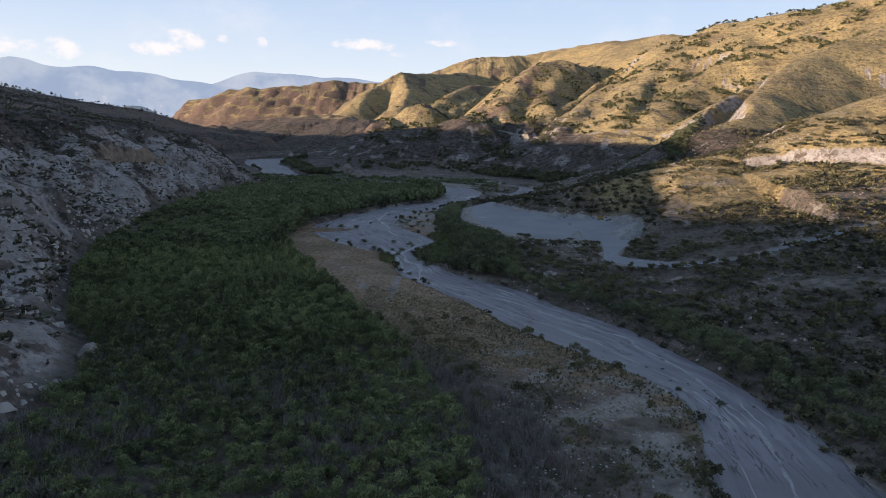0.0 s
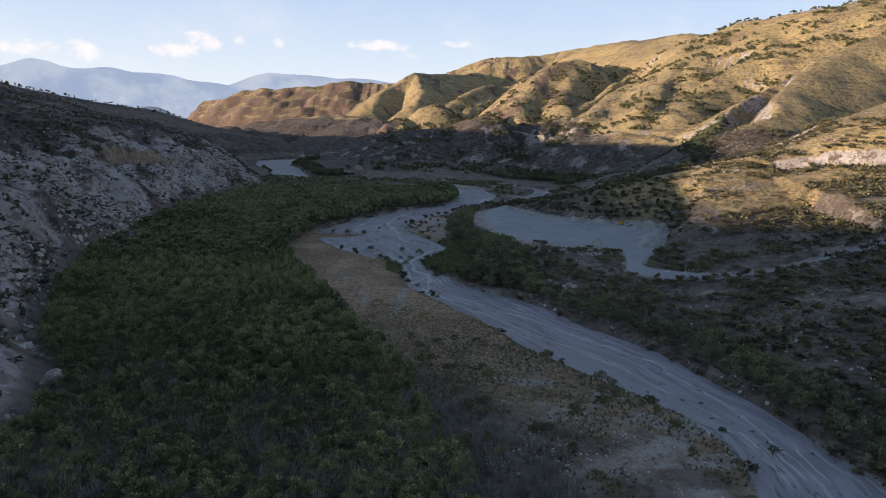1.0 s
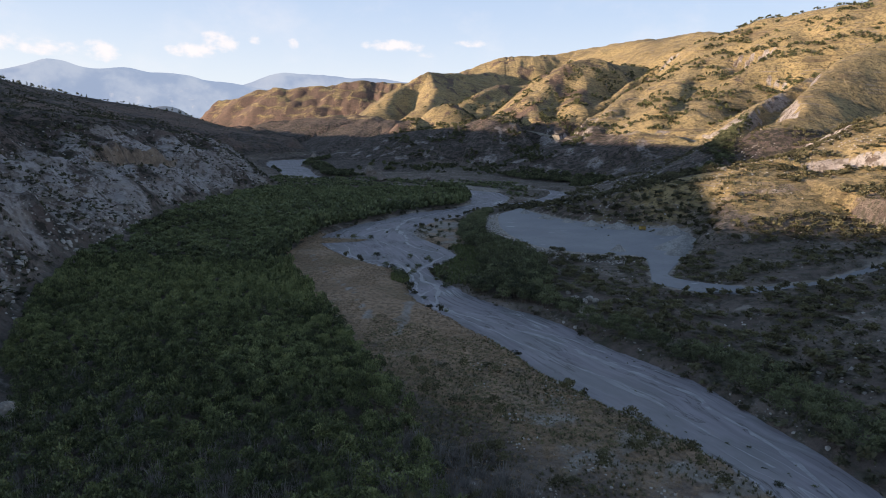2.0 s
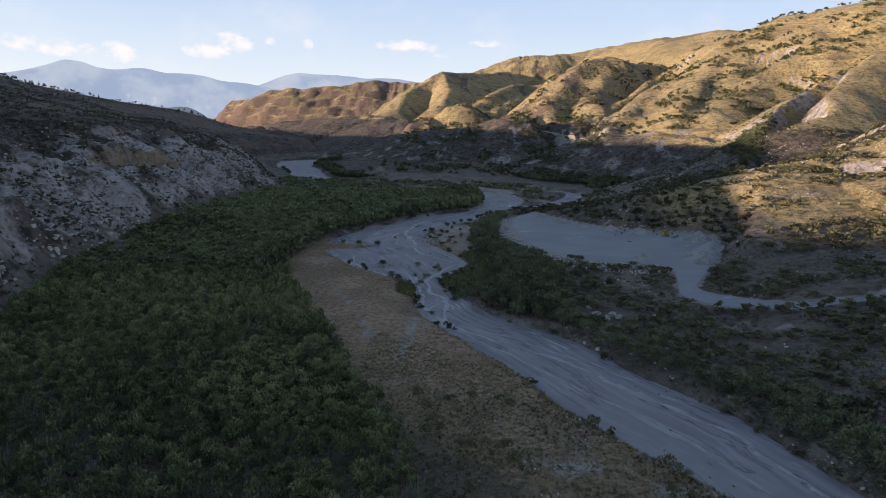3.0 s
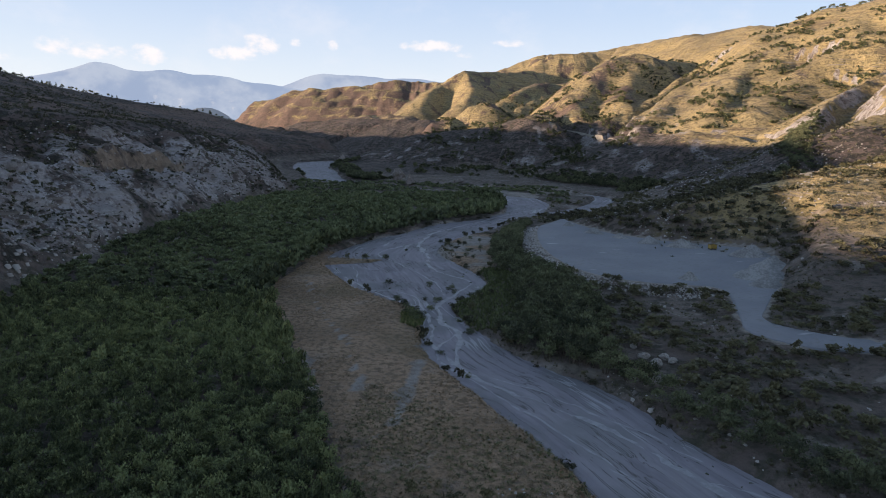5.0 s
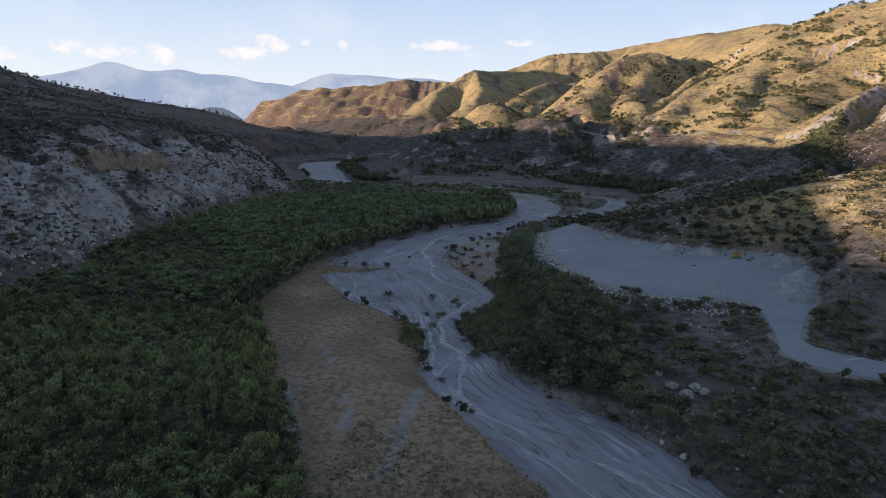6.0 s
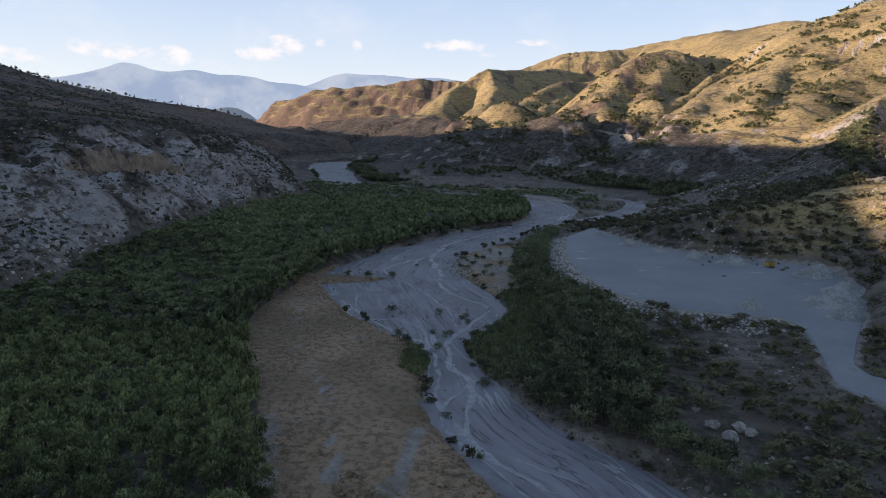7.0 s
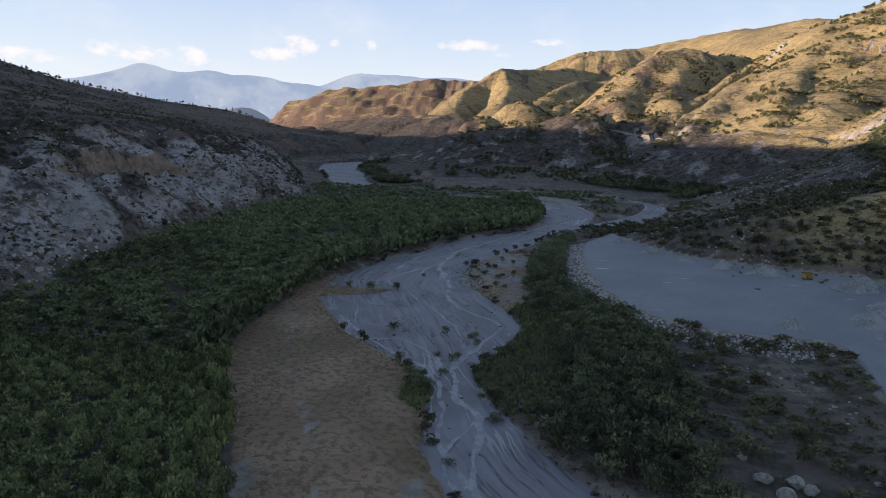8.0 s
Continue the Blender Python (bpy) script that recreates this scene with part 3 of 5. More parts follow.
GROUND = mat_ground()
RIVERBED = mat_riverbed()
YARD_GRAVEL = mat_yard()


def mat_stream():
    m, n, out = material("shallow_silty_water")
    pos = n.tree.nodes.new("ShaderNodeNewGeometry").outputs["Position"]
    v = n.noise(0.7, 5.0, 0.65, pos)
    col = n.mix(n.step(v, 0.38, 0.62), (0.21, 0.206, 0.224), (0.315, 0.31, 0.328))
    surface(n, out, col, n.math("ADD", 0.22, n.math("MULTIPLY", v, 0.5)), v, 0.25, 0.05)
    return m


STREAM_WATER = mat_stream()
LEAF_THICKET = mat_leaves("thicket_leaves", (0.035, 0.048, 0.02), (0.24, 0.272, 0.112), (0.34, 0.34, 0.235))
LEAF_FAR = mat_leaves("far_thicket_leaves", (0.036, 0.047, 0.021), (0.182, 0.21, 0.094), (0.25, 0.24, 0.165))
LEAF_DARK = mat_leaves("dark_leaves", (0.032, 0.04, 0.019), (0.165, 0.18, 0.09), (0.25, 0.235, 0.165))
LEAF_HERB = mat_leaves("green_herb_leaves", (0.07, 0.085, 0.03), (0.20, 0.225, 0.085), (0.24, 0.225, 0.11))
LEAF_OLIVE = mat_leaves("olive_herb_leaves", (0.085, 0.085, 0.035), (0.21, 0.19, 0.085), (0.25, 0.21, 0.11))
LEAF_BLUFF = mat_leaves("bluff_scrub_leaves", (0.024, 0.026, 0.016), (0.085, 0.085, 0.045), (0.13, 0.12, 0.075))
LEAF_SCRUB = mat_leaves("scrub_leaves", (0.04, 0.04, 0.022), (0.14, 0.13, 0.065), (0.18, 0.152, 0.088))
LEAF_PINE = mat_leaves("pine_needles", (0.035, 0.042, 0.018), (0.10, 0.108, 0.042), (0.14, 0.125, 0.055))
TWIG = mat_plain("grey_twigs", (0.15, 0.14, 0.13), (0.30, 0.285, 0.27), 3.0)
BARK = mat_plain("bark", (0.06, 0.045, 0.035), (0.11, 0.085, 0.065), 6.0)
STONE = mat_plain("pale_boulder", (0.21, 0.188, 0.168), (0.42, 0.39, 0.35), 2.2, 0.95, 1.0, 0.4)
GRAVEL = mat_plain("heaped_gravel", (0.19, 0.185, 0.18), (0.34, 0.335, 0.325), 2.5, 0.95, 0.8, 0.1)
YELLOW = mat_plain("yellow_paint", (0.42, 0.29, 0.06), (0.33, 0.22, 0.06), 1.5, 0.55, 0.15, 0.02)
DARK_STEEL = mat_plain("dark_steel", (0.05, 0.045, 0.04), (0.09, 0.08, 0.07), 3.0, 0.6, 0.2, 0.02)
MOUNTAIN = mat_far_mountain("haze_painted_mountain", (0.215, 0.275, 0.385), (0.31, 0.36, 0.445), (0.46, 0.46, 0.49), 0.22)
RIDGE_HAZE = mat_far_mountain("haze_painted_ridge", (0.10, 0.13, 0.18), (0.15, 0.175, 0.21), (0.2, 0.21, 0.23), 0.4)


# ---- the land ----
def spaced(lo, hi, fine_lo, fine_hi, step, growth, most):
    """Grid lines: even between fine_lo and fine_hi, then wider and wider."""
    mid = list(np.arange(fine_lo, fine_hi, step))
    out, s, v = [], step, fine_hi
    while v < hi:
        out.append(v)
        s = min(s * growth, most)
        v += s
    back, s, v = [], step, fine_lo - step
    while v > lo:
        back.append(v)
        s = min(s * growth, most)
        v -= s
    return np.array(back[::-1] + mid + out)


def build_ground():
    gx = spaced(-760, 520, -150, 165, 1.6, 1.03, 10)
    gx = np.concatenate([spaced(-3600, -775, -800, -775, 14, 1.2, 160), gx, spaced(540, 3600, 540, 560, 14, 1.2, 160)])
    gy = spaced(-200, 1720, 30, 262, 1.6, 1.0135, 9.5)
    gy = np.concatenate([spaced(-900, -215, -240, -215, 12, 1.3, 160), gy, spaced(1735, 4600, 1735, 1760, 14, 1.2, 160)])
    x, y = np.meshgrid(gx, gy)
    z, cover = height(x, y)
    sy, sx = np.gradient(z, gy, gx)
    steep = np.hypot(sx, sy)
    # cover
    hill, df = cover["hill"], cover["df"]
    patch = fbm(x / 55, y / 55, 61, 4)
    small = fbm(x / 12, y / 12, 65, 3)
    grass = smooth(hill, 2, 14) * smooth(df, 20, -10)
    grass = np.maximum(grass, 0.8 * smooth(x, 66, 80) * smooth(y, 182, 200) * smooth(y, 330, 290) * np.clip(0.8 + 0.6 * small, 0, 1))
    bare = smooth(steep + 0.2 * patch + 0.25 * small, 0.98, 1.3) * (1 - smooth(x, 60, 75) * smooth(y, 208, 195)) * (1 - 0.8 * smooth(y, 480, 500) * smooth(x, 70, 55))
    bluff = smooth(df, -2, 6) * smooth(df + 30 * patch + 12 * small, 58, 38) * smooth(y + 40 * small, 520, 455)
    brown = np.maximum(smooth(df + 20 * patch, 40, 60) * 1.1, smooth(df, 1, 5) * 0.8)
    brown = np.maximum(brown, 1.1 * smooth(hill, 1, 6) * smooth(y, 236, 262) * np.maximum(smooth(y, 400, 430) * smooth(y, 680, 630) * smooth(x, 120, 90) * smooth(hill + 5 * small, 43, 35), np.maximum(smooth(y, 400, 430) * smooth(x, -40, -90) * smooth(hill, 46, 36), smooth(hill, 30, 22) * smooth(x, 190, 160))))
    brown = np.maximum(brown, 0.85 * smooth(y, 455, 480) * smooth(y, 1000, 900) * smooth(x, -20, -60) * smooth(hill, 22, 14) * smooth(df, -1, -8))
    brown = np.maximum(brown, 0.55 * smooth(patch + 0.5 * small, 0.1, 0.5) * smooth(y, 480, 620) * (1 - 0.3 * smooth(x, 150, 300)) * smooth(hill, 5, 20))
    rock = np.maximum(bare * smooth(hill, 3, 10) * smooth(df, 10, -10), bluff * np.clip(0.5 + 0.85 * small + 0.45 * patch + 0.36 * smooth(y, 225, 165), 0, 1))
    rock = np.maximum(rock, cover["cliff"] * 1.2)
    rock = np.maximum(rock, cover["scar"] * np.clip(0.55 + 0.6 * small, 0, 1))
    scree = smooth(hill, 0.5, 3) * smooth(hill, 20, 12) * smooth(y, 520, 380) * smooth(y, 225, 245) * smooth(x, 40, 60) * smooth(x - 0.25 * y, 40, 25)
    rock = np.maximum(rock, scree * np.clip(0.25 + 0.55 * small, 0, 0.6))
    front = smooth(y, 395, 420) * smooth(y, 640, 600) * smooth(x, 150, 110) * smooth(hill, 1, 4) * smooth(df, -2, -10)
    rock = np.maximum(rock, front * np.clip(0.2 + 0.5 * small + 0.6 * fbm(x / 5, y / 9, 67, 3) + 0.1 * smooth(hill, 14, 4), 0, 0.6))
    red = smooth(df, 50, 75) * smooth(df, 260, 170) * smooth(patch + 0.5 * small, 0.0, 0.3) * smooth(y, 230, 330)
    red = np.maximum(red, smooth(x, -60, -200) * smooth(y, 1180, 1300) * np.clip(0.42 + 0.5 * small + 0.7 * (steep - 0.45), 0, 1))
    red = np.maximum(red, 0.7 * bare * smooth(patch, 0.1, 0.35) * smooth(y, 560, 640) * smooth(df, 0, -20))
    # distance haze painted on the middle hills as muted brown-red patches
    red = np.maximum(red, smooth(y, 540, 680) * smooth(x, 220, 90) * smooth(hill, 8, 24) * np.clip(0.3 + 0.55 * small + 0.45 * patch, 0, 0.7))
    red = np.maximum(red, smooth(y, 380, 520) * smooth(df, 3, 16) * np.clip(0.55 + 0.6 * small + 0.5 * patch, 0, 1) * smooth(df, 230, 150))
    ledge = smooth(fbm(x / 26, y / 26, 63, 4, 0.6), 0.12, 0.3) * smooth(x, 60, 100) * smooth(x, 330, 270) * smooth(y, 455, 480) * smooth(y, 720, 640) * smooth(df, 0, -20)
    brown = np.maximum(brown, 0.5 * ledge * np.clip(0.6 + 0.8 * small, 0, 1))
    tan = cover["rim"] * np.clip(0.9 + small, 0, 1.2)
    west_bank = np.interp(y, BAR_Y, BAR_X)
    river = cover["river"]
    bank = np.interp(y, [b[1] for b in RIVER_NEAR[4:]] + [210], [b[0] for b in RIVER_NEAR[4:]] + [-40])
    bar = smooth(x - west_bank, -1.5, 1.5) * smooth(bank - x, -3, 0) * smooth(y + 0.8 * x, 66, 92) * smooth(y, 208, 200) * (0.55 + 0.45 * smooth(y + 0.5 * x + 8 * small, 100, 116))
    islet = np.exp(-(((x + 12) / 4.5) ** 2 + ((y - 210) / 13) ** 2)) * 1.2
    east_flat = smooth(x, -19, -14) * smooth(x, 2, -3) * smooth(y, 180, 190) * smooth(y, 250, 236)
    straw = np.maximum(np.maximum(bar * 1.1, np.minimum(islet, 1)), np.maximum(0.62 * east_flat, 0.9 * cover["spit"]))
    sand = smooth(x, 2, 12) * smooth(32 - x, -2, 4) * smooth(y, 30, 45) * smooth(y, 98, 84) * np.clip(0.42 + 0.5 * small + 0.6 * fbm(x / 3, y / 3, 69, 3), 0, 1)
    straw = np.maximum(straw, smooth(x, 0, 10) * smooth(34 - x, -2, 4) * smooth(y, 40, 60) * smooth(y, 108, 90) * np.clip(0.36 + 0.6 * small, 0, 1))
    edge = smooth(river, -3.2, -0.6) * 0.75
    sand = np.maximum(sand, edge * np.clip(0.6 + small, 0, 1))
    sand = np.maximum(sand, 0.6 * smooth(river, -6.5, -3) * smooth(x - bank, 6, 9) * smooth(y, 116, 124) * smooth(y, 160, 146) * np.clip(0.5 + 0.9 * small, 0, 1))
    sand = np.maximum(sand, smooth(cover["yard"], 0.05, 0.5) * 0.9)
    flats = smooth(y, 296, 318) * smooth(y, 428, 408) * smooth(x, -112, -96) * smooth(x, 62, 48) * smooth(cover["hill"], 4, 0)
    sand = np.maximum(sand, flats * np.clip(0.28 + 0.7 * small + 0.4 * patch, 0, 1))
    east_bar = smooth(x, -20, -16) * smooth(x, 1, -5) * smooth(y, 186, 194) * smooth(y, 262, 246)
    sand = np.maximum(sand, east_bar * np.clip(0.38 + 0.9 * small, 0, 1))
    for line in DRY_RILLS:
        d, w, _, _ = along(x, y, line)
        sand = np.maximum(sand, 0.82 * smooth(0.75 * w[..., 0] - d + 0.9 * small + 0.7 * fbm(x / 3, y / 3, 64, 2), -0.8, 0.8))
    n, k = x.shape
    idx = np.arange(n * k).reshape(n, k)
    faces = np.stack([idx[:-1, :-1], idx[:-1, 1:], idx[1:, 1:], idx[1:, :-1]], -1).reshape(-1, 4)
    me = mesh_of("ground", np.stack([x, y, z], -1).reshape(-1, 3), faces, GROUND,
                 dict(grass=grass, brown=brown, rock=rock, red=red, tan=tan, straw=straw, sand=sand), True)
    return tagged(new("ground", me), "valley land of dry grass, pale marl and stony soil", "ground", kind="structure")


# dry sandy rills across the bar: places and half widths
DRY_RILLS = ([(-39, 172, 0.5), (-34, 160, 0.9), (-28, 147, 0.5), (-22, 137, 1.1), (-18, 127, 0.7), (-15, 118, 0.5)],
             [(-13, 142, 0.4), (-9.8, 132.5, 1.1), (-9.2, 124.4, 1.2), (-9.1, 118.3, 1.3), (-9.3, 113, 1.3), (-10, 109, 1.0), (-10.3, 106, 0.6)],
             [(-27, 133, 0.6), (-24.3, 126.3, 0.9), (-20.4, 117, 0.9), (-17.7, 109.7, 0.8), (-16.2, 105, 0.5)])
# western edge of the straw-coloured bar
BAR_Y = (30, 62, 80, 94, 100, 111, 123, 134, 152, 165, 178, 190, 203, 212)
BAR_X = (6, 3, -4, -9, -13, -18, -23, -29, -39, -43, -43.5, -43, -43, -40)
ground = build_ground()


def strip(name, banks, level, mat, label, category, cells, extra):
    """A sheet between two banks, with flow coordinates for its streaks."""
    rows = np.array(banks)
    l, r = rows[:, :2], rows[:, 2:]
    d = (r - l) / np.maximum(np.linalg.norm(r - l, axis=1, keepdims=True), 0.1)
    l, r = l - d * extra, r + d * extra
    t = np.linspace(0, 1, cells + 1)
    p = l[:, None, :] * (1 - t[None, :, None]) + r[:, None, :] * t[None, :, None]
    mid = (l + r) / 2
    run = np.concatenate([[0], np.cumsum(np.linalg.norm(np.diff(mid, axis=0), axis=1))])
    wide = np.linalg.norm(r - l, axis=1)
    flow = np.repeat(run[:, None], cells + 1, 1)
    across = (t[None, :] - 0.5) * wide[:, None]
    x, y = p[..., 0], p[..., 1]
    z = level(x, y)
    if extra > 0:
        z[:, [0, -1]] -= 0.5
    n, k = x.shape
    idx = np.arange(n * k).reshape(n, k)
    faces = np.stack([idx[:-1, :-1], idx[:-1, 1:], idx[1:, 1:], idx[1:, :-1]], -1).reshape(-1, 4)
    me = mesh_of(name, np.stack([x, y, z], -1).reshape(-1, 3), faces, mat, dict(flow=flow, across=across), True)
    return tagged(new(name, me), label, category, kind="structure")


def bed_level(x, y):
    return -1.75 + 0.12 * fbm(x / 3, y / 7, 71, 4) + 0.25 * smooth(fbm(x / 16, y / 30, 73, 2), 0.1, 0.5) + 0.16 * smooth(fbm(x / 7, y / 12, 79, 3), 0.05, 0.12)


strip("river_bed", curve_through(RIVER_NEAR + RIVER_FAR, 1.5), bed_level,
      RIVERBED, "wet grey sandy river bed with thin braided rills", "river bed", 26, 2.2)
strip("side_channel", SIDE_ARM, lambda x, y: -1.75 + 0.12 * fbm(x / 5, y / 9, 75, 3), RIVERBED, "dry grey gravel side arm of the river", "river bed", 10, 2.0)
strip("gravel_yard", curve_through(YARD[::3], 1.5), lambda x, y: yard_level(x) + 0.08 * fbm(x / 5, y / 5, 77, 3), YARD_GRAVEL, "flat grey gravel yard running into a dirt track", "track", 22, 0.7)


def ribbon(line, wander, salt):
    """Banks of a narrow stream along a line of places and half widths."""
    c = curve_through(line, 0.5)
    t = np.gradient(c[:, :2], axis=0)
    t /= np.linalg.norm(t, axis=1, keepdims=True)
    side = np.stack([-t[:, 1], t[:, 0]], 1)
    s = np.arange(len(c)) * 0.5
    mid = c[:, :2] + side * (wander * fbm(s / 9, 0 * s, salt, 4, 0.6))[:, None]
    west = (0.42 * c[:, 2] * np.clip(1 + 2.0 * fbm(s / 2.6, 0 * s + 7, salt + 5, 4, 0.6), 0.1, 2.4))[:, None]
    east = (0.42 * c[:, 2] * np.clip(1 + 2.0 * fbm(s / 2.6, 0 * s + 31, salt + 9, 4, 0.6), 0.1, 2.4))[:, None]
    return np.hstack([mid + side * west, mid - side * east])


# thin streams over the sand: places and half widths
STREAMS = ([(40, 395, 0.6), (44, 362, 0.8), (21, 323, 0.8), (5, 298, 0.8), (-11, 263, 0.7), (-19, 244, 0.8), (-22, 233, 0.9), (-21.5, 217, 1.0), (-17.5, 203, 1.1), (-16.2, 194, 1.0), (-12.5, 187, 0.8),
            (-6.5, 180, 0.7), (-6, 173, 0.5), (-8.5, 165, 0.8), (-10, 158, 0.8), (-9.3, 151, 0.8), (-5, 143, 0.9)],
           [(-32.5, 178, 0.3), (-24, 167, 0.5), (-18.5, 161, 0.5), (-13.5, 157, 0.5), (-11, 151, 0.6), (-9, 144, 0.6), (-8, 137, 0.5), (-4.5, 130, 0.6)],
           [(-5, 143, 0.9), (-4.3, 136, 0.9), (-3.8, 128, 0.8), (1.5, 122.5, 0.7), (8.5, 118, 0.7), (14.5, 113.5, 0.8), (17.5, 109, 0.8), (20.5, 105, 0.8), (24.5, 101, 0.7), (28.5, 94, 0.7),
            (31.5, 86, 0.6), (34.5, 76, 0.5), (35, 64, 0.4), (32, 50, 0.35), (30, 30, 0.35)],
           [(20.5, 105, 0.3), (25, 103.5, 0.35), (29, 99, 0.3)], [(-30, 176, 0.25), (-27, 168, 0.4), (-20, 168, 0.3), (-15, 164, 0.35), (-13, 158, 0.3)], [(-22, 225, 0.4), (-28, 214, 0.5), (-30, 204, 0.4), (-24, 194, 0.35), (-17, 184, 0.4), (-12, 174, 0.4), (-10, 166, 0.3)],
           [(-5, 143, 0.4), (-7, 138, 0.5), (-7.2, 133, 0.5), (-4, 127, 0.4), (3, 119, 0.35), (9, 112, 0.3), (14, 104, 0.3)], [(0, 126, 0.3), (7, 121.5, 0.4), (15, 115.5, 0.35), (22, 109, 0.3)], [(12, 106, 0.2), (16.5, 101.5, 0.35), (21, 96, 0.35), (26, 88, 0.3), (31, 77, 0.3)])
for k, line in enumerate(STREAMS):
    strip("stream", ribbon(line, 0.9, 160 + k), lambda x, y: bed_level(x, y) + 0.03, STREAM_WATER, "shallow pale stream winding over the river sand", "stream", 2, 0.0)


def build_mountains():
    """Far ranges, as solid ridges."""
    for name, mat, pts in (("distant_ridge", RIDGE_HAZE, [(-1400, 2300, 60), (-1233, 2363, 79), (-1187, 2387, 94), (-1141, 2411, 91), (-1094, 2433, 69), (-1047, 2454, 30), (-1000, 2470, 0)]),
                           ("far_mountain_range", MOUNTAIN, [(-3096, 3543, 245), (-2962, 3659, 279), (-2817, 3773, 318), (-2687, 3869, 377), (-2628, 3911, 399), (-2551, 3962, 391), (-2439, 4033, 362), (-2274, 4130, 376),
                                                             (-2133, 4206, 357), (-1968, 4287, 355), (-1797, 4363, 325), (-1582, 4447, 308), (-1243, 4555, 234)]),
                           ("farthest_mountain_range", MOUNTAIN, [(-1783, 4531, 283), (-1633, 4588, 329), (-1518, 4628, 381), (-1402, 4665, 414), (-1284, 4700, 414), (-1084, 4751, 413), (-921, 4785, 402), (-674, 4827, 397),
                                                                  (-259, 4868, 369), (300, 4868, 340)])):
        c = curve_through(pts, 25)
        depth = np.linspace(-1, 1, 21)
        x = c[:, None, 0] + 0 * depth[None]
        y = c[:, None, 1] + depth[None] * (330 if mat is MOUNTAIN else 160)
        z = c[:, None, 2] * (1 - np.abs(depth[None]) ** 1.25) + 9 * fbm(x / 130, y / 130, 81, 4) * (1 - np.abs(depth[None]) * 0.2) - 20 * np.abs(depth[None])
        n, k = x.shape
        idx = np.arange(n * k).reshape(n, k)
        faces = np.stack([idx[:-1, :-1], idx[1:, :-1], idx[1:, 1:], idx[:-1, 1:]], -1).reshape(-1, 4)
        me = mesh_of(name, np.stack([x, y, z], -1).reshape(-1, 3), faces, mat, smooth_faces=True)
        tagged(new(name, me), "mountain range with pale blue evening haze painted into its colour", "mountain", kind="structure")


build_mountains()


# ---- plants ----
RNG = np.random.RandomState(23)


def spray(rng, centres, radii, count, length, width, lift=0.6, spread=0.45, low=-0.15):
    """Leafy sprays over a set of clumps: narrow diamonds that stand out and up."""
    centres, radii = np.asarray(centres, float), np.asarray(radii, float)
    weight = radii ** 2
    pick = rng.choice(len(centres), count, p=weight / weight.sum())
    d = rng.normal(size=(count, 3))
    d /= np.linalg.norm(d, axis=1, keepdims=True)
    d[:, 2] = np.where(d[:, 2] < low, -d[:, 2], d[:, 2])
    base = centres[pick] + d * radii[pick, None] * (0.55 + 0.45 * rng.rand(count, 1))
    axis = d * 0.7 + np.array([0, 0, lift]) + rng.normal(size=(count, 3)) * spread
    axis /= np.linalg.norm(axis, axis=1, keepdims=True)
    side = np.cross(axis, rng.normal(size=(count, 3)))
    side /= np.linalg.norm(side, axis=1, keepdims=True)
    ln = length * (0.6 + 0.8 * rng.rand(count, 1))
    wd = width * (0.7 + 0.6 * rng.rand(count, 1))
    v = np.stack([base - side * wd, base + side * wd, base + axis * ln], 1)
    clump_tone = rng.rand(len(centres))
    # lighter towards each clump's top: young growth, plus clump highlights painted into the tone
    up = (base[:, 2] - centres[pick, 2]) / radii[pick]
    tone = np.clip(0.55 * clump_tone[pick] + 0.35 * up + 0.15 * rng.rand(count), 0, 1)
    return v.reshape(-1, 3), np.arange(count * 3).reshape(-1, 3), np.repeat(tone, 3)


def bush_shape(rng, leaves, length, width, clumps=6, radius=1.0, tall=2.0, lift=0.3):
    """Foliage of one shrub, about 1 m in radius and 2 m tall."""
    a = rng.rand(clumps) * 2 * math.pi
    r = radius * 0.62 * np.sqrt(rng.rand(clumps))
    size = radius * (0.30 + 0.22 * rng.rand(clumps))
    h = tall * (0.3 + 0.5 * rng.rand(clumps)) * (1 - 0.3 * r / radius)
    c = np.stack([r * np.cos(a), r * np.sin(a), h], 1)
    return spray(rng, c, size, leaves, length, width, lift, 0.55)


def twig_shape(rng, count, tall=1.55, spread=0.65, thick=0.024):
    """Bare upright twigs that fan out from the ground."""
    a, lean = rng.rand(count) * 2 * math.pi, rng.rand(count) * spread
    root = np.stack([0.25 * np.cos(a) * rng.rand(count), 0.25 * np.sin(a) * rng.rand(count), np.zeros(count)], 1)
    h = tall * (0.5 + 0.5 * rng.rand(count))
    tip = root + np.stack([np.cos(a) * lean * h, np.sin(a) * lean * h, h], 1)
    side = np.stack([-np.sin(a), np.cos(a), np.zeros(count)], 1) * thick
    turn = np.stack([np.cos(a), np.sin(a), np.zeros(count)], 1) * thick
    v1 = np.stack([root - side, root + side, tip + side * 0.3, tip - side * 0.3], 1)
    v2 = np.stack([root - turn, root + turn, tip + turn * 0.3, tip - turn * 0.3], 1)
    v = np.concatenate([v1, v2]).reshape(-1, 3)
    return v, np.arange(len(v)).reshape(-1, 4), np.full(len(v), 0.5)


